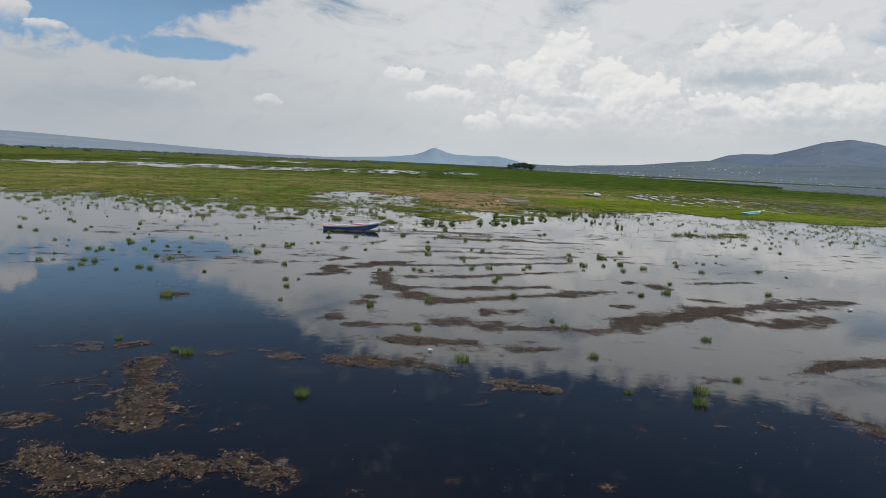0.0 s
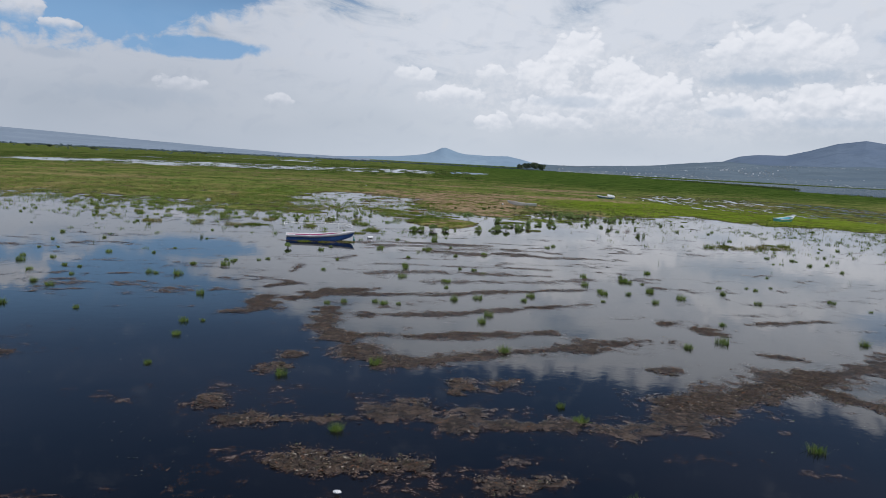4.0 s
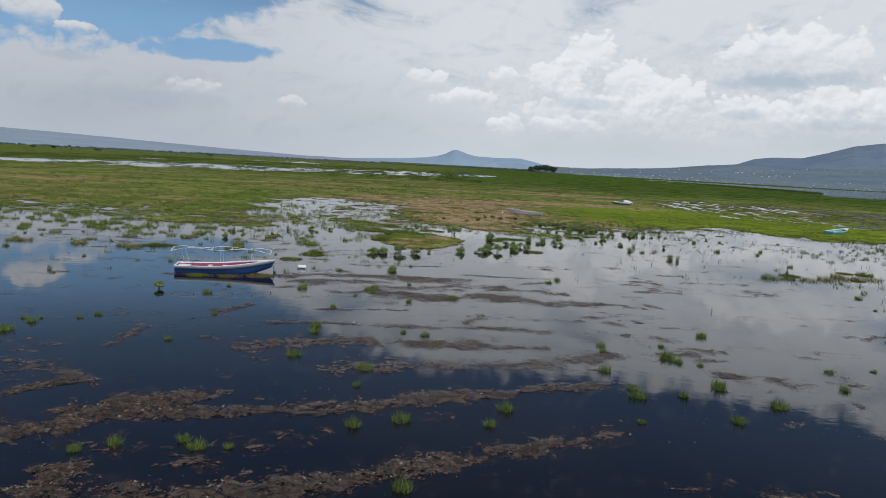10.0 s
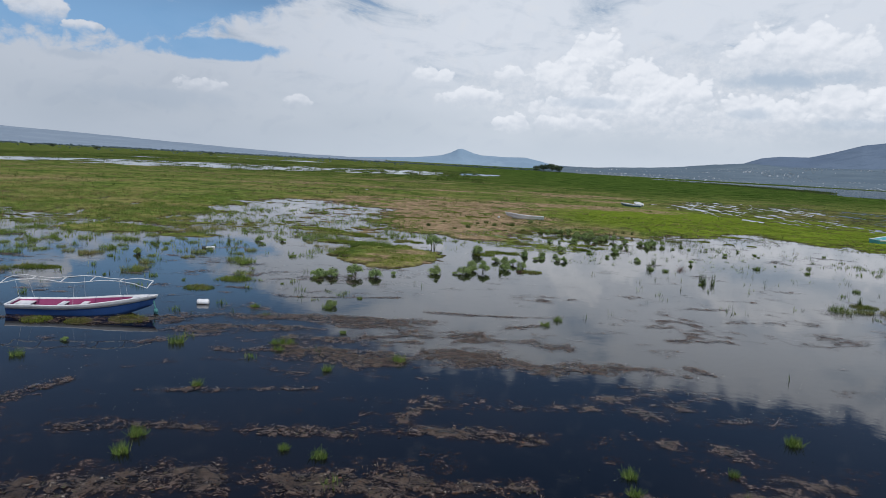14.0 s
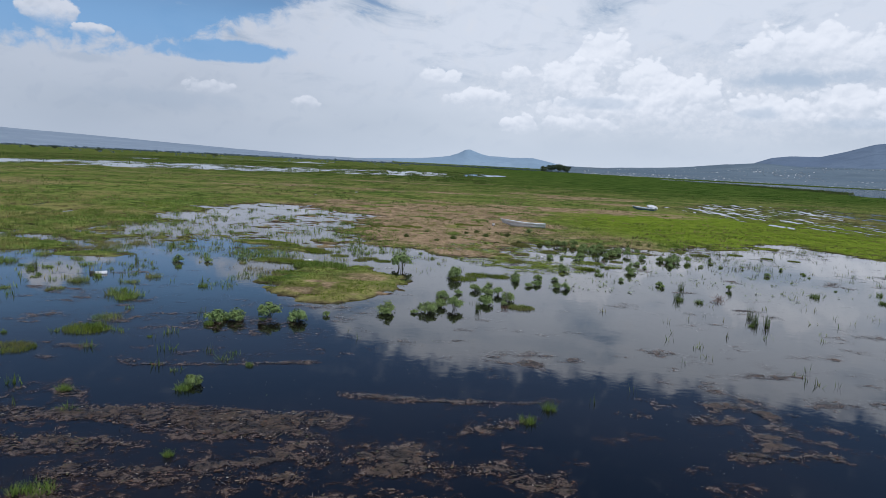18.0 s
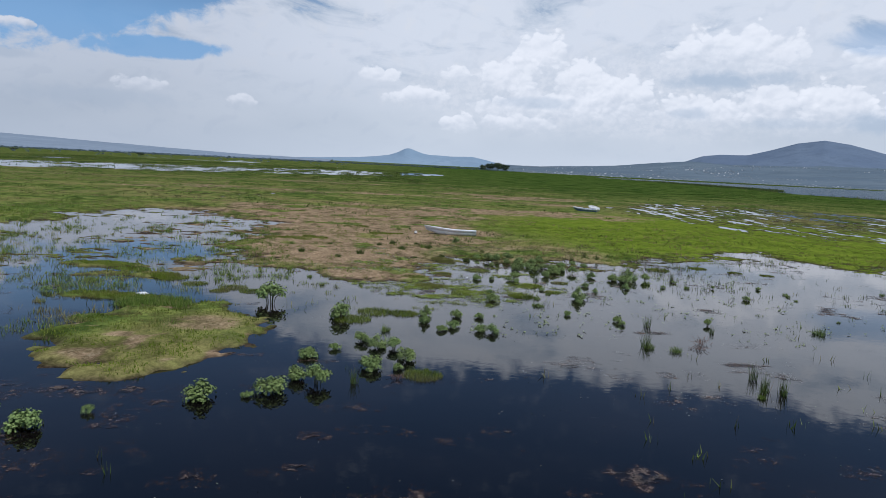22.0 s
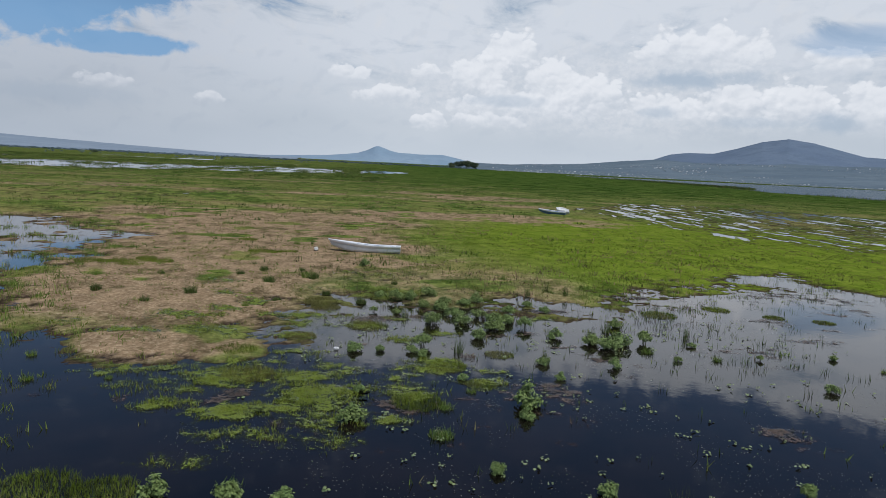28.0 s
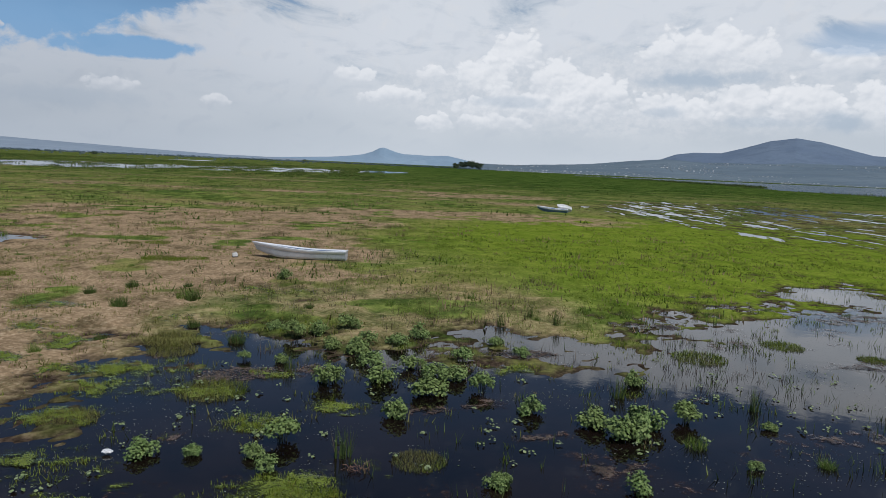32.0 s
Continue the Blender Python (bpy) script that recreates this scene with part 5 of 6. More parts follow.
MATS_BOAT = [
    (((-0.8, 53.2), (2.4, 54.5), (5.3, 54.8), (8, 54.9)), 0.7), (((8.6, 54.9), (10.1, 55.1)), 0.35), (((-0.9, 56.8), (1.5, 57.2), (4.2, 57.3), (8.1, 57.9), (10.6, 57.8)), 0.4),
    (((2.6, 50.8), (4.1, 51.5), (8.8, 52.5), (11.6, 53.9), (12.9, 54.8)), 0.6), (((-0.3, 59.7), (4.4, 60.7)), 0.26), (((8.1, 60.6), (7.2, 58.3)), 0.42), (((-3.5, 58.4), (-2.7, 60.1)), 0.3),
    (((16.7, 52.9),), 0.6), (((-2.4, 53.8),), 0.4), (((-9.3, 66.8), (-6.5, 67.3), (-3.4, 68.1)), 0.55),
]
MATS_ISLET = [
    (((1.7, 69.4), (3, 69.6), (5.1, 69.8), (7.5, 70.3)), 0.6), (((4, 68.7), (6.1, 69)), 0.4), (((7.4, 72.3), (9.8, 72.2), (12.3, 72.4), (13.4, 72.9)), 0.28), (((11.2, 70.2), (12.5, 71.2)), 0.35),
    (((0.2, 73.9), (3.6, 74.7), (5.5, 75.3)), 0.22), (((15.7, 72.1),), 0.45), (((17.6, 72.1),), 0.45), (((13, 76.9),), 0.4), (((22.9, 93.6), (24.1, 93.8)), 0.3), (((24.0, 107.0), (25.0, 107.4)), 0.3),
    (((22.6, 113.2), (26.0, 113.6)), 0.5), (((17.0, 110.8), (19.5, 111.8)), 0.5),
]
MATS_BROAD = [
    (((-2.7, 68.4), (-1.2, 69.4), (0.6, 69.8), (3.1, 70.2)), 0.35), (((-1.8, 67), (-0.6, 67.5), (1.5, 67.9), (2.8, 67.9)), 0.35), (((2.4, 66.4), (4.3, 66.6), (6.1, 66.6), (7.2, 66.8)), 0.4),
    (((4.1, 69.7), (5.4, 69.4), (6.7, 69.2), (6.4, 67.9), (7.8, 67.7), (9.3, 68)), 0.55), (((0.8, 64.2), (2, 64.7)), 0.3), (((3.1, 64.6), (4.4, 64.4), (5.8, 64.2), (7.1, 64.6), (8.5, 65), (9.8, 65)), 0.55),
    (((9.9, 65), (11.4, 64.4), (12.6, 64.5), (13.9, 64.7), (15.7, 65)), 0.42), (((9.9, 67.7), (11.5, 67.9)), 0.22), (((12.3, 67.3), (12.9, 67.4)), 0.3), (((10.8, 69.9), (11.9, 70.7)), 0.25), (((17.5, 69.5), (20.1, 69.9)), 0.2), (((16.8, 67.1),), 0.4), (((17.2, 65.1), (17.5, 64.7)), 0.28),
]
for k, (points, width) in enumerate(MATS_OPEN + MATS_ROWS + MATS_SPOTS + MATS_BOAT + MATS_ISLET):
    weed_mat(points, width * (0.94 if points[0][1] < 45 else 0.66 if points[0][1] > 60 else 0.8), 400 + 11 * k, 0.97 if points[0][1] < 49 else 0.70)
for k, (points, width) in enumerate(MATS_BROAD):
    weed_mat(points, width * 1.3, 1600 + 11 * k, 0.72)


def weed_scraps(name, label, xr, yr, cut, seed, turn, step=0.16, strength=0.70):
    """Low scraps of weed lying in rows on the water, joined."""
    xs, ys = np.arange(*xr, step * 1.6), np.arange(*yr, step)
    ax, ay = np.meshgrid(xs, ys)
    row = rough_noise(ax * 0.36 + 40, (ay - turn * ax) * 0.9, 1.2, 3, seed) * 0.75 + 0.75 * rough_noise(ax, ay, 0.7, 3, seed + 2, 0.65) + 0.35 * rough_noise(ax, ay, 12.0, 2, seed + 4)
    ground_z = land_height(ax, ay)
    z = 0.005 + 0.012 * smooth(row, cut, cut + 0.6) + np.clip(ground_z, 0, 0.03)
    border = np.minimum(np.minimum(ax - xr[0], xr[1] - ax), np.minimum(ay - yr[0], yr[1] - ay))
    row = np.where(ground_z > 0.03, -9.0, row - 1.6 * smooth(border, 4.0, 0.3))
    high = np.maximum(np.maximum(row[1:, 1:], row[:-1, 1:]), np.maximum(row[1:, :-1], row[:-1, :-1]))
    mesh = sheet(name, xs, ys, z, M_MAT, high > cut - 0.12)

    def amount(x, y):
        i, j = np.clip(np.rint((x - xs[0]) / (step * 1.6)).astype(int), 0, len(xs) - 1), np.clip(np.rint((y - ys[0]) / step).astype(int), 0, len(ys) - 1)
        return smooth(row[j, i], cut - 0.15, cut + 0.65) * strength

    tagged(new(name, thin_out(mesh, amount)), label, "weed scraps", kind="stuff")


weed_scraps("weed_scraps", "thin brown scraps of dead weed in rows on the water", (-30, 60), (40, 84), 0.50, 700, 0.16)
weed_scraps("shallow_weed_scraps", "dark rotting weed scraps in the muddy shallows", (-8, 50), (95, 127), 0.76, 740, 0.1, 0.13)
weed_scraps("fringe_weed_scraps", "dark streaks of weed and mud along the marsh edge", (-50, 8), (72, 102), 0.62, 760, 0.05, 0.2)
weed_scraps("sunken_weed_scraps", "sparse bits of sunken weed on dark water", (-2, 38), (70, 98), 1.02, 780, 0.1, 0.13, 0.56)
weed_scraps("loose_weed_scraps", "small loose brown scraps of weed on open water", (-26, 38), (4, 47), 0.92, 720, 0.2, 0.16, 0.62)


# ---- plants in the shallows ----
def leaf_shapes(mid, out, size, r):
    """Lobed, folded leaves: four triangles each, at mid, facing out."""
    n = len(mid)
    out = out / np.linalg.norm(out, axis=1, keepdims=True)
    side = np.cross(out, r.normal(size=(n, 3)))
    side /= np.linalg.norm(side, axis=1, keepdims=True)
    ahead = np.cross(side, out)
    s = size[:, None]
    stem, tip = mid - ahead * s * 0.5, mid + ahead * s * 0.55 - out * s * 0.18
    left, right = mid - side * s * 0.48 - out * s * 0.10, mid + side * s * 0.48 - out * s * 0.10
    hl, hr = mid - side * s * 0.30 + ahead * s * 0.38 - out * s * 0.06, mid + side * s * 0.30 + ahead * s * 0.38 - out * s * 0.06
    v = np.stack([stem, left, hl, tip, hr, right, mid], 1).reshape(-1, 3)
    f = np.array([[0, 6, 1], [1, 6, 2], [2, 6, 3], [3, 6, 4], [4, 6, 5], [5, 6, 0]])
    loops = (f[None] + 7 * np.arange(n)[:, None, None]).ravel()
    return v, loops, np.arange(0, len(loops), 3)


def leafy_meshes(seed, count, wide, high):
    """A bush of several rounded bunches of broad leaves on bare shoots."""
    r = np.random.default_rng(seed)
    stems, mids, outs = bmesh.new(), [], []
    bunches = 7 + seed % 4
    for k in range(bunches):
        a = k * 2.4 + r.uniform(-0.5, 0.5)
        reach = 0.0 if k == 0 else wide * r.uniform(0.14, 0.34)
        round_ = wide * r.uniform(0.15, 0.21)
        top = Vector((math.cos(a) * reach, math.sin(a) * reach, (high - round_ * 1.2) * (0.9 if k == 0 else r.uniform(0.12, 0.75))))
        tmp = bpy.data.meshes.new("shoot")
        shoot = tube([(0.05 * math.cos(a), 0.05 * math.sin(a), -0.25), tuple(top * 0.5 + Vector((0, 0, 0.04))), tuple(top)], 0.012, 4)
        shoot.to_mesh(tmp), shoot.free()
        stems.from_mesh(tmp)
        bpy.data.meshes.remove(tmp)
        m = count // bunches
        way = r.normal(size=(m, 3))
        way /= np.linalg.norm(way, axis=1, keepdims=True)
        way[:, 2] = np.where(way[:, 2] < -0.35, -way[:, 2], way[:, 2])
        mids.append(np.array(top) + way * round_ * r.uniform(0.45, 1.25, (m, 1)) * (1, 1, 1.15))
        outs.append(way * (0.8, 0.8, 0.6) + (0, 0, 0.45) + r.normal(0, 0.25, (m, 3)))
    stem_mesh = bpy.data.meshes.new("stems")
    stems.to_mesh(stem_mesh), stems.free()
    stem_mesh.materials.append(M_STEM)
    mids = np.concatenate(mids)
    mids[:, 2] = np.abs(mids[:, 2] - 0.03) + 0.03
    return stem_mesh, mesh_from("leaves", *leaf_shapes(mids, np.concatenate(outs), r.uniform(0.045, 0.092, len(mids)), r), M_LEAF)


LEAFY = [leafy_meshes(900 + k, 760 + 40 * (k % 4), 0.98, (0.50, 0.60, 0.70)[k % 3]) for k in range(7)]


def leafy_plant(x, y, size, k, label="light green broad-leaved plant standing in shallow water"):
    z = max(float(land_height(np.array([x]), np.array([y]))[0]), 0.0)
    turn = pose(x, y, z, 0, 0, (k * 67) % 360)
    ob = thing("leafy_plant", label, "plant", "broad-leaved water plants", turn)
    ob.scale = (size, size, size * (0.85 + 0.07 * (k % 5)))
    a, b = LEAFY[k % len(LEAFY)]
    tagged(part("stem", a, None, ob), kind="stuff")
    tagged(part("foliage", b, None, ob), kind="stuff")


PLANTS_NEAR = [
    (0.6, 80.3, 1.15), (1.3, 80.6, 1.0), (2.5, 81.2, 1.1), (3.7, 81.1, 1.0), (4.7, 82.3, 0.35), (7.2, 83.6, 1.05), (8.4, 83.9, 0.4), (9.0, 84.3, 1.05), (9.5, 85.6, 0.8),
    (10.2, 85.2, 0.9), (9.5, 88.2, 0.8), (11.2, 90.5, 0.75), (11.8, 89.7, 0.8), (11.7, 87.0, 0.95), (12.9, 88.2, 0.85), (12.6, 87.0, 0.5), (12.4, 89.6, 0.75), (10.3, 89.3, 0.5),
    (10.0, 94.3, 1.2), (13.6, 94.0, 0.6), (14.3, 92.7, 0.6), (14.8, 93.4, 0.7), (15.9, 92.8, 0.65), (6.5, 96.9, 1.5), (22.5, 95.0, 0.4), (-4.0, 97.6, 0.6), (-7.0, 94.7, 0.8),
    (-5.3, 95.2, 0.6), (2.8, 72.4, 0.6), (-12.0, 84.8, 0.7), (-7.9, 62.4, 0.75), (-5.0, 64.2, 0.3),
]
PLANTS_SHORE = [
    (16.4, 92.6, 0.7), (21.7, 99.9, 0.5), (20.4, 96.7, 0.45), (17.0, 106.2, 0.75), (17.9, 106.2, 0.45), (19.4, 106.9, 0.8), (19.0, 106.2, 0.5), (20.0, 110.5, 0.85), (21.2, 110.7, 1.0),
    (22.4, 109.8, 1.0), (22.6, 111.2, 0.85), (21.6, 108.3, 0.75), (23.7, 110.1, 0.7), (21.7, 114.2, 0.8), (20.8, 114.2, 0.8), (24.6, 108.6, 0.7), (26.3, 107.2, 1.0), (26.9, 107.8, 0.95),
    (25.8, 107.9, 0.95), (28.0, 108.2, 0.85), (23.3, 105.0, 0.55), (25.7, 104.8, 0.6), (21.95, 101.0, 0.95), (20.4, 103.2, 0.45), (17.2, 99.7, 0.9), (18.6, 112.2, 0.5),
    (17.6, 112.4, 0.4), (20.6, 113.2, 0.85), (22.1, 111.9, 0.8), (27.7, 110.8, 0.7), (29.7, 107.8, 0.4),
]
PLANTS_EDGE = [
    (28.3, 105.8, 0.35), (19.3, 115.2, 0.8), (23.5, 112.6, 0.8), (24.7, 114.4, 0.6), (16.9, 124.6, 0.9), (13.7, 95.5, 0.7), (15.1, 95.4, 0.7), (16.1, 95.4, 0.6), (22.5, 95.7, 0.6),
    (26.7, 95.6, 0.5), (17.3, 101.9, 0.4), (19.3, 105.6, 0.45), (23.5, 103.4, 0.45), (23.1, 111.0, 0.9), (21.0, 112.2, 0.8), (19.8, 113.6, 0.7), (18.6, 114.8, 0.8), (17.9, 115.8, 0.7),
    (20.2, 115.9, 0.9), (22.4, 115.1, 0.8), (25.3, 113.4, 0.6), (31.9, 102.6, 0.5), (34.5, 106.4, 0.45), (31.5, 106.1, 0.35),
]
for k, (x, y, size) in enumerate(PLANTS_NEAR + PLANTS_SHORE + PLANTS_EDGE):
    leafy_plant(x, y, size, k)


def tuft_mesh(seed, count, spread, high, mat, lean=0.75, thin=0.014):
    r = np.random.default_rng(seed)
    a, d = r.uniform(0, 6.28, count), spread * np.sqrt(r.uniform(0, 1, count))
    return triangles("grass_tuft", blades(np.cos(a) * d, np.sin(a) * d, np.full(count, -0.02), np.full(count, high), thin, lean, seed + 1), mat)


TUFTS = [tuft_mesh(1000 + k, 170, 0.26 + 0.03 * (k % 3), 0.36 + 0.06 * (k % 2), M_TUFT, 0.9, 0.020) for k in range(5)]
RUSHES = [tuft_mesh(1020 + k, 60, 0.14, 0.55, M_REED, 0.4) for k in range(3)]
WIDE = [tuft_mesh(1040 + k, 1700, 0.66, 0.14, M_LAWN, 0.97) for k in range(3)]


def tuft(x, y, size, k, meshes, name, label, category, group):
    ob = tagged(new(name, meshes[k % len(meshes)]), label, category, group)
    z = max(float(land_height(np.array([x]), np.array([y]))[0]), 0.0)
    ob.matrix_basis = pose(x, y, z, 0, 0, (k * 83) % 360) @ Matrix.Diagonal((size, size, size * (0.85 + 0.1 * (k % 4)), 1))


GREEN = ("grass_tuft", "small green grass tuft rising from the water", "grass tuft", "grass tufts in the water")
DARK = ("rush_clump", "dark slender rush clump standing in shallow water", "rushes", "rush clumps")
BROAD = ("grass_patch", "low bright green grass patch floating at the waterline", "grass patch", "floating grass patches")
TUFTS_A = [
    (-14.8, 65.2), (-22.1, 47.2), (-20.9, 51.2), (-16.6, 45.1), (-15.4, 44.4), (-16.8, 49.9), (-12.6, 49.2), (-11, 49.2), (-16.7, 39.4), (-15.8, 40.5), (-11.8, 39.9), (-8, 44.1),
    (3.8, 51), (12.6, 50.5), (15.7, 51.4), (7.1, 30.6), (7.5, 29.5), (2.7, 23.6), (1, 28), (1.4, 34), (7.9, 20.6), (7.7, 24.7), (15.3, 39.5), (34.2, 64.3), (13.3, 28.2), (-5.8, 32.8),
    (-1.4, 32.3), (-11.2, 32.5), (-7.4, 23.2), (-6.9, 22.9), (-9.9, 24.4), (-2.2, 19.1), (10.4, 21.0), (12.2, 22.5), (9.9, 19.8),
]
TUFTS_B = [
    (4.2, 67.5), (2.1, 65.4), (2.5, 65.5), (4.5, 62.6), (6.7, 64.1), (-15, 59.2), (-9.6, 54.7), (-9.7, 53.3), (-1.1, 43.9), (0.8, 44), (1.5, 44.1), (1.2, 55.6), (-1.3, 64.8), (2.4, 64.6), (2.7, 71.9), (3.8, 49.2), (4.2, 45.9), (5.4, 46.5),
    (7.8, 46.5), (8.3, 47.8), (4.7, 56.3), (5.6, 56), (12.6, 49.7), (14.1, 50), (15.6, 51), (12.1, 47.4), (15, 47.9), (16.9, 49.5), (20.1, 51.7), (21, 49), (17.7, 58.8), (13.2, 72.1),
    (15, 54.7), (12.6, 55.1), (-5.4, 62.2), (-3.5, 57.7), (1.1, 56.6), (1.2, 52.2), (1.1, 60.4), (17.6, 58.6), (15.2, 56.4), (12.7, 56), (14.9, 54.5), (15.2, 54.1), (12.1, 52.4), (15.9, 53.8),
]
TUFTS_C = [
    (31.1, 78.8), (-3.2, 78.1), (0.6, 79.5), (12.5, 71.0), (3.8, 74.5), (22.4, 91.0), (31.4, 94.6), (35.2, 104.2), (23.3, 90.6), (24.0, 85.2), (12.0, 92.3), (19.4, 98.6), (29.8, 105.9), (27.6, 106.8),
    (26.7, 117.9), (24.7, 121.2), (28.9, 119.5), (33.8, 119.6), (11.8, 134.0), (9.6, 127.0), (4.0, 118.0), (14.0, 119.6), (12.2, 112.4), (30.2, 118.6), (37.0, 121.0), (21.5, 119.4),
]
WIDE_SPOTS = [
    (-3.4, 105.0), (-2.6, 104.8), (-0.5, 102.8), (0.2, 102.6), (1.8, 101.1), (3.5, 99.4), (-4.3, 74.9),
    (-6.6, 106.6), (-5.4, 106.3), (-4.2, 105.9), (-1.2, 103.4), (-0.4, 103.2), (-2.4, 97.5), (-1.4, 97.3), (-0.3, 97.1), (0.7, 97.0), (3.9, 100.4), (5.0, 99.6), (11.4, 95.8), (12.7, 95.7), (15.7, 101.0), (-14.9, 78.0), (-13.8, 78.2), (-3.4, 77.8), (37.4, 83.6), (36.2, 79.6), (31.6, 80.4), (38.6, 83.2), (30.7, 113.5), (34.3, 115.2), (36.4, 113.7),
    (1.5, 123.3), (2.6, 123.2), (3.6, 122.6), (5.4, 123.6), (6.7, 135.4), (8.0, 135.8), (10.9, 129.2), (14.0, 103.2), (15.5, 113.1), (20.9, 102.7), (4.3, 123.5), (4.4, 121.9), (10.0, 129.5), (11.7, 130.0),
    (38.4, 112.9), (3.4, 123.8), (4.4, 124.2), (15.2, 114.2), (20.0, 104.4), (22.0, 106.0), (18.9, 101.0), (15.0, 107.9), (17.4, 109.8), (13.2, 105.6), (-6.0, 66.9), (-4.4, 67.7), (-7.6, 66.8), (10.5, 94.2), (13.4, 86.4),
]
RUSH_SPOTS = [
    (24.3, 85.7), (24.5, 86.0), (24.7, 87.2), (11.3, 85.4), (23.4, 105.0), (22.3, 91.2), (31.6, 80.9), (18.9, 111.5), (33.6, 120.2), (26.5, 118.3), (27.2, 117.0), (25.3, 117.2), (12.9, 134.3), (20.6, 106.2), (27.0, 109.8), (30.0, 109.0),
    (26.2, 94.0), (23.6, 94.8), (-13.0, 90.0), (-9.0, 93.5), (-15.5, 66.0), (24.9, 85.6),
]
for k, (x, y) in enumerate(TUFTS_A + TUFTS_B + TUFTS_C):
    tuft(x, y, 0.45 + 0.10 * (k * 7 % 5), k, TUFTS, *GREEN)
for k, (x, y) in enumerate(WIDE_SPOTS):
    tuft(x, y, 0.75 + 0.12 * (k * 3 % 5), k, WIDE, *BROAD)
for k, (x, y) in enumerate(RUSH_SPOTS):
    tuft(x, y, 0.8 + 0.12 * (k * 3 % 4), k, RUSHES, *DARK)

r = np.random.default_rng(55)
BUSHY = [tuft_mesh(1060 + k, 260, 0.52 + 0.12 * (k % 2), 0.36, M_GRASS, 0.92, 0.02) for k in range(4)]
SCRUB = [tuft_mesh(1080 + k, 240, 0.20, 0.30, M_REED, 0.85, 0.02) for k in range(3)]
WEED = ("weed_clump", "small dark green weed clump on dry earth", "weed", "weed clumps on the dry earth")
for k, (x, y) in enumerate([(6.7, 119.3), (10.5, 120.1), (11.5, 121.6), (9.4, 114.5), (13.3, 113.9), (15.3, 116.0), (17.0, 114.2), (12.3, 118.0), (13.5, 122.0), (8.0, 112.6), (5.2, 114.8), (14.4, 119.4), (18.6, 118.8)]):
    tuft(x, y, 0.8 + 0.15 * (k % 4), k, SCRUB, *WEED)
CLUMP = ("marsh_clump", "dense green marsh grass clump standing in flooded shallows", "grass clump", "clumps along the marsh edge")
for k, (x, y) in enumerate([(-24.3, 76.6), (-23.6, 76.9), (-19.8, 77.0), (-16.5, 76.9), (-15.6, 77.1), (-14.5, 77.9), (-14.7, 83.6), (-5.4, 84.3), (-4.7, 84.0), (-3.5, 79.6), (-8.8, 86.8), (29.5, 78.7), (30.6, 78.6), (32.0, 78.5), (33.7, 79.4), (35.5, 80.5), (36.4, 80.3), (37.8, 80.5), (35.7, 81.6), (38.8, 83.3)]):
    tuft(x, y, 0.9 + 0.1 * (k % 3), k, BUSHY, *CLUMP)
count = 0
while count < 160:
    y = 78 + 24 * r.uniform(0, 1) ** 0.6
    x = r.uniform(-62, -3)
    if not -0.5 < land_height(np.array([x]), np.array([y]))[0] < 0.01 or rough_noise(np.array([x]), np.array([y * 0.5]), 7.0, 3, 89)[0] < -0.15:
        continue
    tuft(x, y, r.uniform(0.35, 1.05), count, BUSHY, *CLUMP)
    count += 1
count = 0
while count < 190:
    x, y = r.uniform(-46, 56) if count % 3 else r.uniform(-40, -6), r.uniform(36, 108)
    if not -0.6 < land_height(np.array([x]), np.array([y]))[0] < -0.02 or (4 < x < 30 and 60 < y < 100) or rough_noise(np.array([x]), np.array([y]), 9.0, 3, 88)[0] < -0.1:
        continue
    tuft(x, y, r.uniform(0.3, 0.75), count, TUFTS, *GREEN)
    count += 1


def stalks(name, label, count, spots, mat, length, width, lean, seed, wide=1.0):
    """Sparse upright stalks in the shallows round the given spots (x, y, half width, half depth), joined."""
    r = np.random.default_rng(seed)
    px, py = [], []
    for cx, cy, rx, ry in spots:
        n = int(count * rx * ry)
        px.append(cx + rx * r.uniform(-1, 1, n)), py.append(cy + ry * r.uniform(-1, 1, n))
    px, py = np.concatenate(px), np.concatenate(py)
    z = land_height(px, py)
    ok = (z < 0.03) & (rough_noise(px, py, 2.2, 3, seed) > -0.15)
    px, py = px[ok], py[ok]
    n = 4
    qx, qy = np.repeat(px, n) + r.normal(0, 0.07 * wide, len(px) * n), np.repeat(py, n) + r.normal(0, 0.07 * wide, len(px) * n)
    tagged(new(name, triangles(name, blades(qx, qy, np.zeros(len(qx)), np.full(len(qx), length), width, lean, seed + 1), mat)), label, "reeds", kind="stuff")


stalks("inlet_reeds", "thin green reeds scattered through the flooded inlet", 0.7, [(-12, 112, 14, 16), (-14, 132, 12, 18), (-25, 94, 14, 7), (-6, 96, 7, 8), (-45, 98, 14, 6)], M_GRASS, 0.26, 0.05, 0.8, 800)
stalks("shore_reeds", "dark thin stalks standing in the shallows", 1.1, [(32, 110, 8, 6), (45, 117, 12, 7), (24, 106, 8, 7), (62, 110, 12, 4), (20, 104, 4, 5), (38, 104, 8, 4)], M_REED, 0.24, 0.018, 0.5, 810)
stalks("sparse_reeds", "a few thin stalks in deeper water", 0.10, [(28, 92, 12, 10), (10, 78, 14, 14), (-14, 72, 16, 14), (30, 70, 14, 12), (-24, 84, 22, 14), (-24, 86, 22, 12), (40, 100, 16, 12)], M_REED, 0.30, 0.02, 0.4, 820)


FLOATING = ("moss_patch", "bright yellow-green mossy patch floating in the shallows", "moss", "floating moss patches")
TURF = ("turf_patch", "low bright green turf patch on dry brown earth", "turf", "green patches on the dry earth")


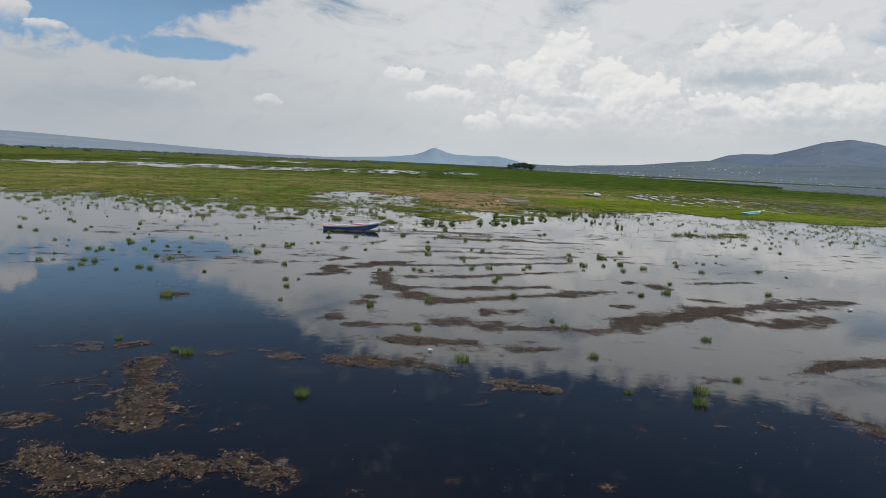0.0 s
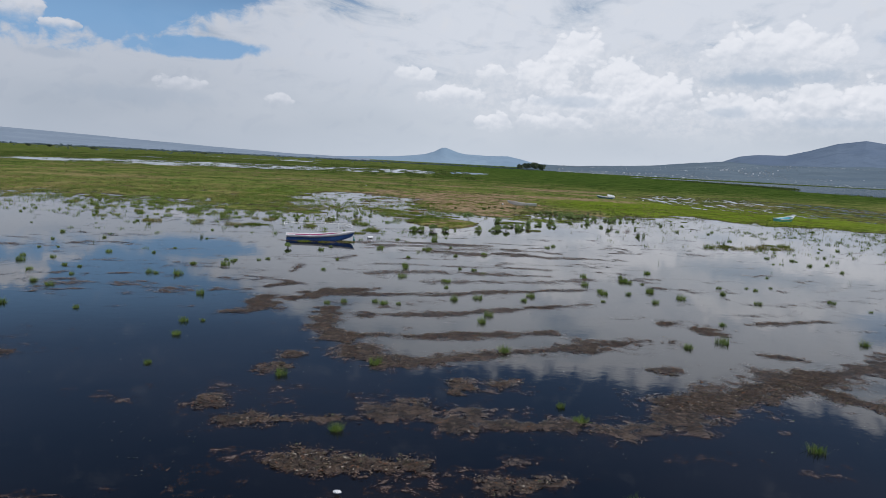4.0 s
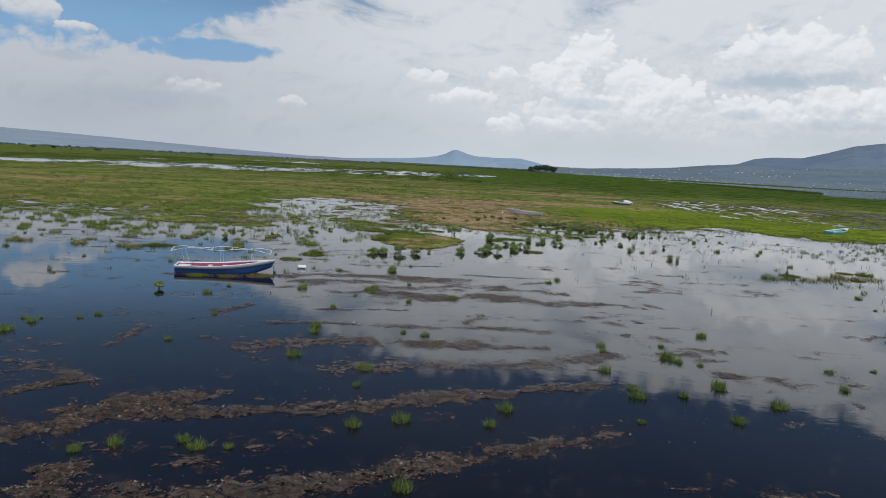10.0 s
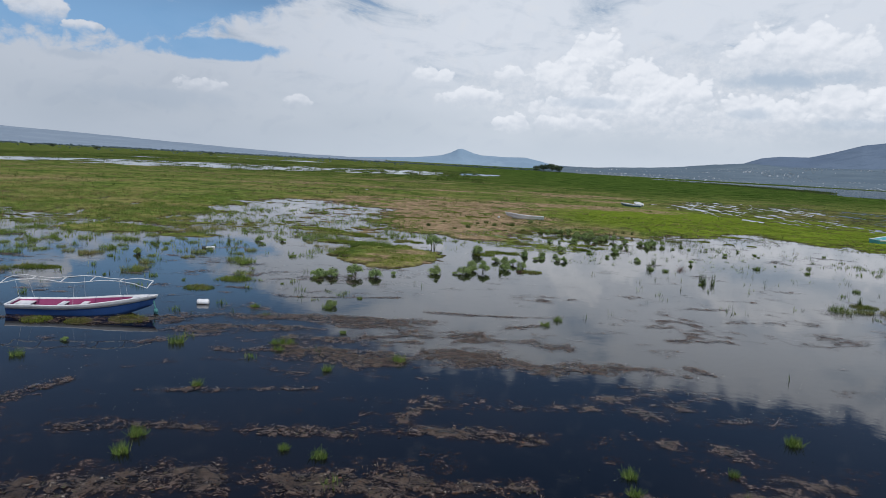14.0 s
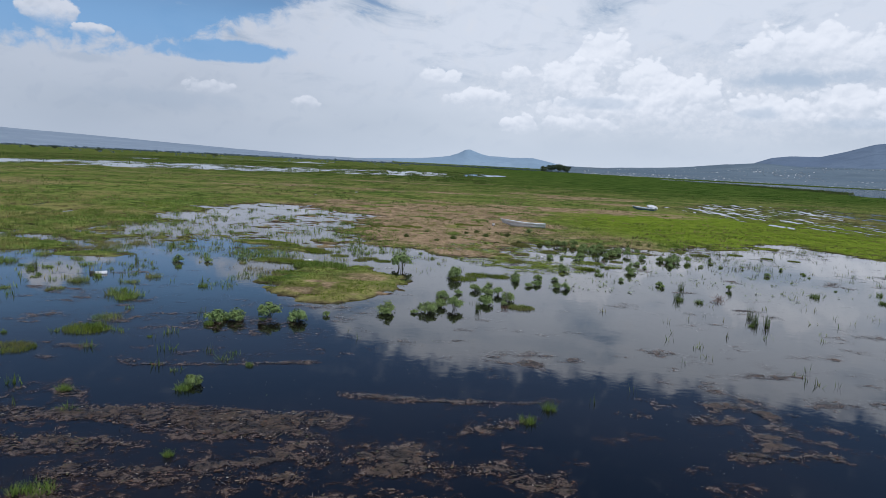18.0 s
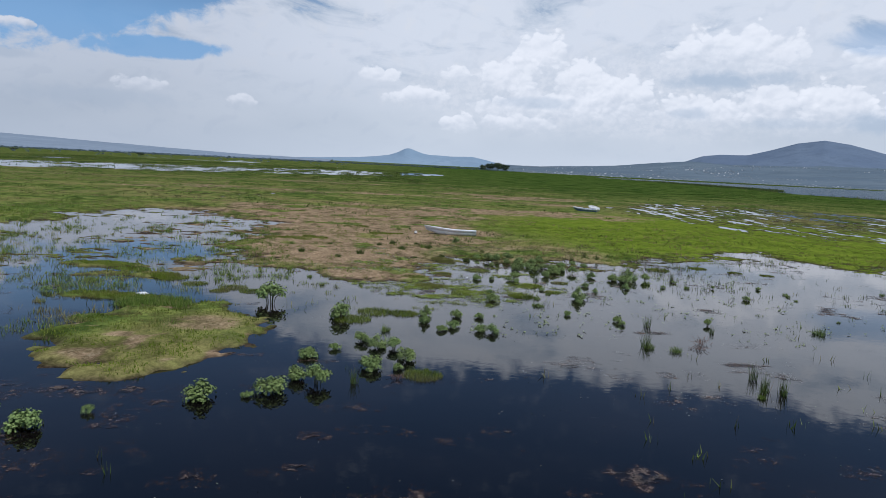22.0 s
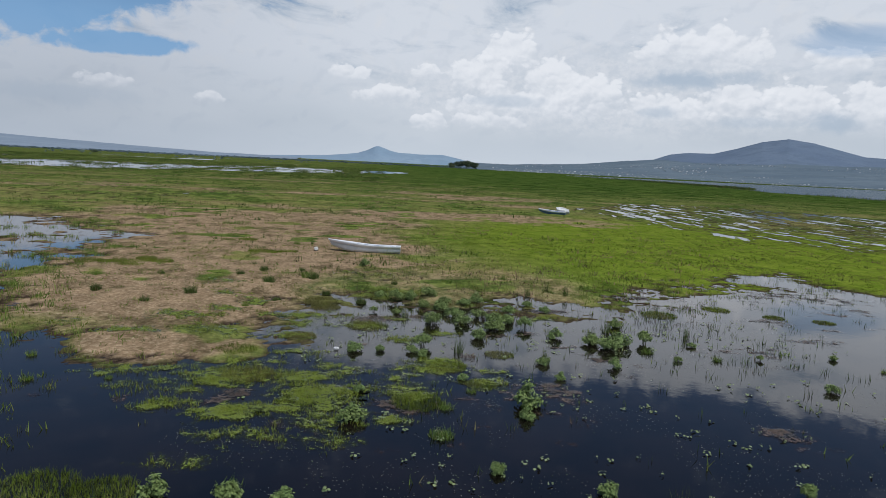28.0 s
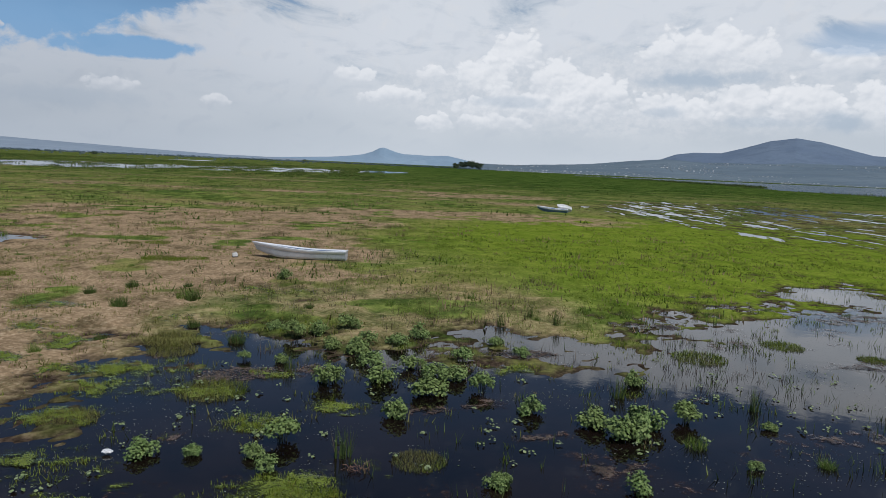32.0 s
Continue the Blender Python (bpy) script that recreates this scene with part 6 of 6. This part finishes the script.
stalks("marsh_reeds", "feathery green reeds thinning out into the flooded shallows", 0.7, [(-34, 90, 28, 9), (-10, 92, 9, 9), (-34, 99, 28, 6), (6, 100, 8, 6)], M_GRASS, 0.28, 0.035, 0.85, 825, 2.6)
stalks("far_shore_reeds", "small green reed bits dotted along the flooded shore", 0.55, [(40, 98, 26, 12), (60, 96, 22, 10), (34, 84, 16, 8)], M_GRASS, 0.26, 0.03, 0.8, 827, 2.2)


def moss_patch(cx, cy, rx, ry, k, kind=FLOATING):
    """A fuzzy yellow-green cushion just above the water."""
    r = np.random.default_rng(830 + k)
    rx, ry = rx * 1.35, ry * 1.4
    xs, ys = np.arange(cx - rx * 1.5, cx + rx * 1.5, 0.07), np.arange(cy - ry * 1.5, cy + ry * 1.5, 0.07)

    def body(x, y):
        return 1 - np.hypot((x - cx) / rx, (y - cy) / ry) + 0.75 * rough_noise(x * 0.7, y, 1.1, 3, 830 + k) + 0.45 * rough_noise(x * 0.7, y, 0.3, 2, 832 + k)

    ax, ay = np.meshgrid(xs, ys)
    e, base = body(ax, ay), np.maximum(land_height(ax, ay), 0.0)
    z = base + 0.005 + 0.0008 * (k % 7) + 0.016 * smooth(e, 0.2, 1.0) * (1 + 0.6 * rough_noise(ax, ay, 0.2, 2, 835 + k))
    high = np.maximum(np.maximum(e[1:, 1:], e[:-1, 1:]), np.maximum(e[1:, :-1], e[:-1, :-1]))
    keep = high > -0.15
    if keep.sum() < 6:
        return
    ob = thing(*kind)
    tagged(part("moss_bed", thin_out(sheet("moss_bed", xs, ys, z, M_MOSSBED, keep), lambda x, y: 0.72 * smooth(body(x, y), -0.2, 1.5)), None, ob), kind="stuff")
    n = int(keep.sum() * 0.0049 * 620)
    px, py = r.uniform(xs[0], xs[-1], n * 3), r.uniform(ys[0], ys[-1], n * 3)
    ok = r.uniform(0, 1, n * 3) < smooth(body(px, py), -0.1, 1.4) * smooth(rough_noise(px, py, 0.3, 2, 838 + k), -0.35, 0.3)
    px, py = px[ok], py[ok]
    pz = np.maximum(land_height(px, py), 0) + 0.01
    tagged(part("moss_fuzz", triangles("moss_fuzz", blades(px, py, pz, np.full(len(px), 0.085), 0.013, 0.97, 860 + k), M_ALGAE), None, ob), kind="stuff")


MOSS = [
    (13.4, 103.2, 1.4, 0.7), (11.8, 103.7, 0.8, 0.5), (16.2, 101.5, 1.0, 0.6), (17.3, 102.1, 1.2, 0.7), (14.8, 100.4, 0.9, 0.6), (14.7, 98.5, 0.7, 0.5), (16.1, 99.8, 0.9, 0.5), (18.7, 101.6, 0.7, 0.4),
    (19.6, 104.2, 0.8, 0.4), (21.2, 102.7, 0.6, 0.4), (10.0, 102.9, 0.6, 0.3), (12.5, 100.5, 0.6, 0.3), (16.9, 98.3, 0.5, 0.4), (17.0, 109.9, 0.9, 0.5), (14.5, 109.9, 0.7, 0.5),
    (14.6, 108.0, 0.8, 0.4), (15.4, 105.8, 0.7, 0.4), (19.9, 104.8, 0.6, 0.4), (18.7, 107.9, 0.5, 0.3), (24.7, 112.0, 0.6, 0.3), (16.9, 103.6, 0.6, 0.4), (20.3, 108.9, 0.4, 0.3), (13.0, 101.6, 0.8, 0.4),
]
MOSS_EDGE = [
    (13.2, 102.9, 1.3, 0.6), (15.1, 100.5, 0.9, 0.5), (16.3, 101.6, 0.9, 0.4), (18.2, 103.1, 0.6, 0.35), (20.9, 102.9, 0.6, 0.4),
    (15.6, 103.0, 0.7, 0.4), (13.4, 97.0, 0.7, 0.3), (18.2, 99.6, 0.4, 0.3), 
    (14.1, 100.0, 0.6, 0.3), (15.6, 99.5, 0.5, 0.3), (16.7, 101.8, 0.7, 0.4), (17.8, 102.7, 0.5, 0.3), (10.3, 103.5, 0.4, 0.25), (10.5, 101.9, 0.5, 0.25),
    (13.6, 107.2, 0.7, 0.4), (16.0, 111.2, 0.7, 0.4), (14.6, 111.4, 0.8, 0.5), (18.4, 104.6, 0.5, 0.3), (16.4, 100.4, 0.6, 0.4), (21.0, 105.8, 0.4, 0.3),
]
MOSS_WASH = [(16.2, 104.2, 0.3, 0.25), (13.9, 104.4, 0.5, 0.3), (14.5, 104.7, 0.4, 0.25), (18.3, 103.3, 0.45, 0.3), (21.2, 104.1, 0.4, 0.3), (17.0, 104.9, 0.25, 0.2), (18.5, 111.1, 0.4, 0.3), (18.6, 107.7, 0.35, 0.25), (17.3, 107.0, 0.25, 0.2)]
TURFS = [(9.6, 117.6, 0.6, 0.5), (10.4, 117.9, 0.5, 0.4), (12.5, 113.5, 0.8, 0.6), (11.6, 111.7, 0.8, 0.4), (11.2, 110.8, 0.7, 0.5), (13.2, 111.0, 0.6, 0.6), (10.4, 110.5, 0.9, 0.5), (11.4, 108.4, 0.6, 0.5), (14.6, 116.8, 0.7, 0.4), (16.9, 122.0, 0.9, 0.5), (10.7, 115.0, 0.5, 0.4), (11.8, 114.9, 0.5, 0.4), (12.2, 108.0, 0.5, 0.4), (8.6, 107.6, 0.8, 0.4), (6.4, 109.0, 0.7, 0.4)]
for k, spot in enumerate(MOSS + MOSS_EDGE + MOSS_WASH):
    moss_patch(*spot, k)
for k, spot in enumerate(TURFS):
    moss_patch(*spot, 80 + k, TURF)


def twig_bush(x, y, high, seed):
    """Bare reddish-brown twigs fanning out of the water."""
    r = np.random.default_rng(seed)
    ob = thing("dead_bush", "bare reddish-brown dead twigs standing in dark water", "bush", "dead twigs in the water", pose(x, y, 0.0))
    for k in range(22):
        a, lean = r.uniform(0, 6.28), r.uniform(0.15, 1.0)
        foot = Vector((r.normal() * 0.10, r.normal() * 0.06, -0.08))
        tip = foot + Vector((math.cos(a) * lean * high * 1.1, math.sin(a) * lean * high * 0.6, high * r.uniform(0.35, 1.0)))
        knee = foot.lerp(tip, 0.5) + Vector((r.normal() * 0.05, r.normal() * 0.05, 0.06))
        part("twig", tube([tuple(foot), tuple(knee), tuple(tip)], 0.006, 4), M_TWIG, ob)


for k, (x, y, high) in enumerate([(24.4, 91.1, 0.34), (24.9, 92.0, 0.42), (12.6, 86.0, 0.28), (20.9, 105.6, 0.25)]):
    twig_bush(x, y, high, 880 + k)


def plantlets(name, label, count, xr, yr, seed):
    """Small rosettes of pale leaves lying on the water, joined."""
    r = np.random.default_rng(seed)
    cx, cy = r.uniform(*xr, count), r.uniform(*yr, count)
    ok = (land_height(cx, cy) < 0.0) & (rough_noise(cx, cy, 3.0, 3, seed) > -0.1)
    cx, cy = cx[ok], cy[ok]
    n = 6
    size = np.repeat(r.uniform(0.5, 1.3, len(cx)), n)
    a = r.uniform(0, 6.28, len(size))
    mid = np.stack([np.repeat(cx, n) + np.cos(a) * 0.07 * size, np.repeat(cy, n) + np.sin(a) * 0.07 * size, r.uniform(0.02, 0.09, len(size))], -1)
    out = np.stack([np.cos(a) * 0.4, np.sin(a) * 0.4, np.ones(len(a))], -1)
    tagged(new(name, mesh_from(name, *leaf_shapes(mid, out, 0.065 * size, r), M_PALELEAF)), label, "floating plants", kind="stuff")


plantlets("floating_plantlets", "small pale green floating plants scattered over the shallows", 560, (14, 36), (92, 112), 870)


def litter(name, label, count, xr, yr, seed, size):
    r = np.random.default_rng(seed)
    cx, cy = r.uniform(*xr, count), r.uniform(*yr, count)
    ok = (rough_noise(cx, cy, 2.0, 3, seed) > 0.05) & (land_height(cx, cy) < -0.01)
    cx, cy = cx[ok], cy[ok]
    n = len(cx)
    a = r.uniform(0, 6.28, n)[:, None] + np.array([0, 1.5, 3.2, 4.6])
    s = (size * r.uniform(0.4, 1.5, n))[:, None]
    quad = np.stack([cx[:, None] + s * np.cos(a), cy[:, None] + s * 0.7 * np.sin(a), np.full((n, 4), 0.006) + r.uniform(0, 0.012, (n, 4))], -1)
    tagged(new(name, quads(name, quad, M_LITTER)), label, "leaf litter", kind="stuff")


litter("floating_leaves", "small pale floating leaves dotting dark water", 16000, (13, 34), (92, 115), 840, 0.013)
litter("floating_specks", "tiny pale specks of froth and leaf on open water", 9000, (-14, 30), (10, 92), 850, 0.016)
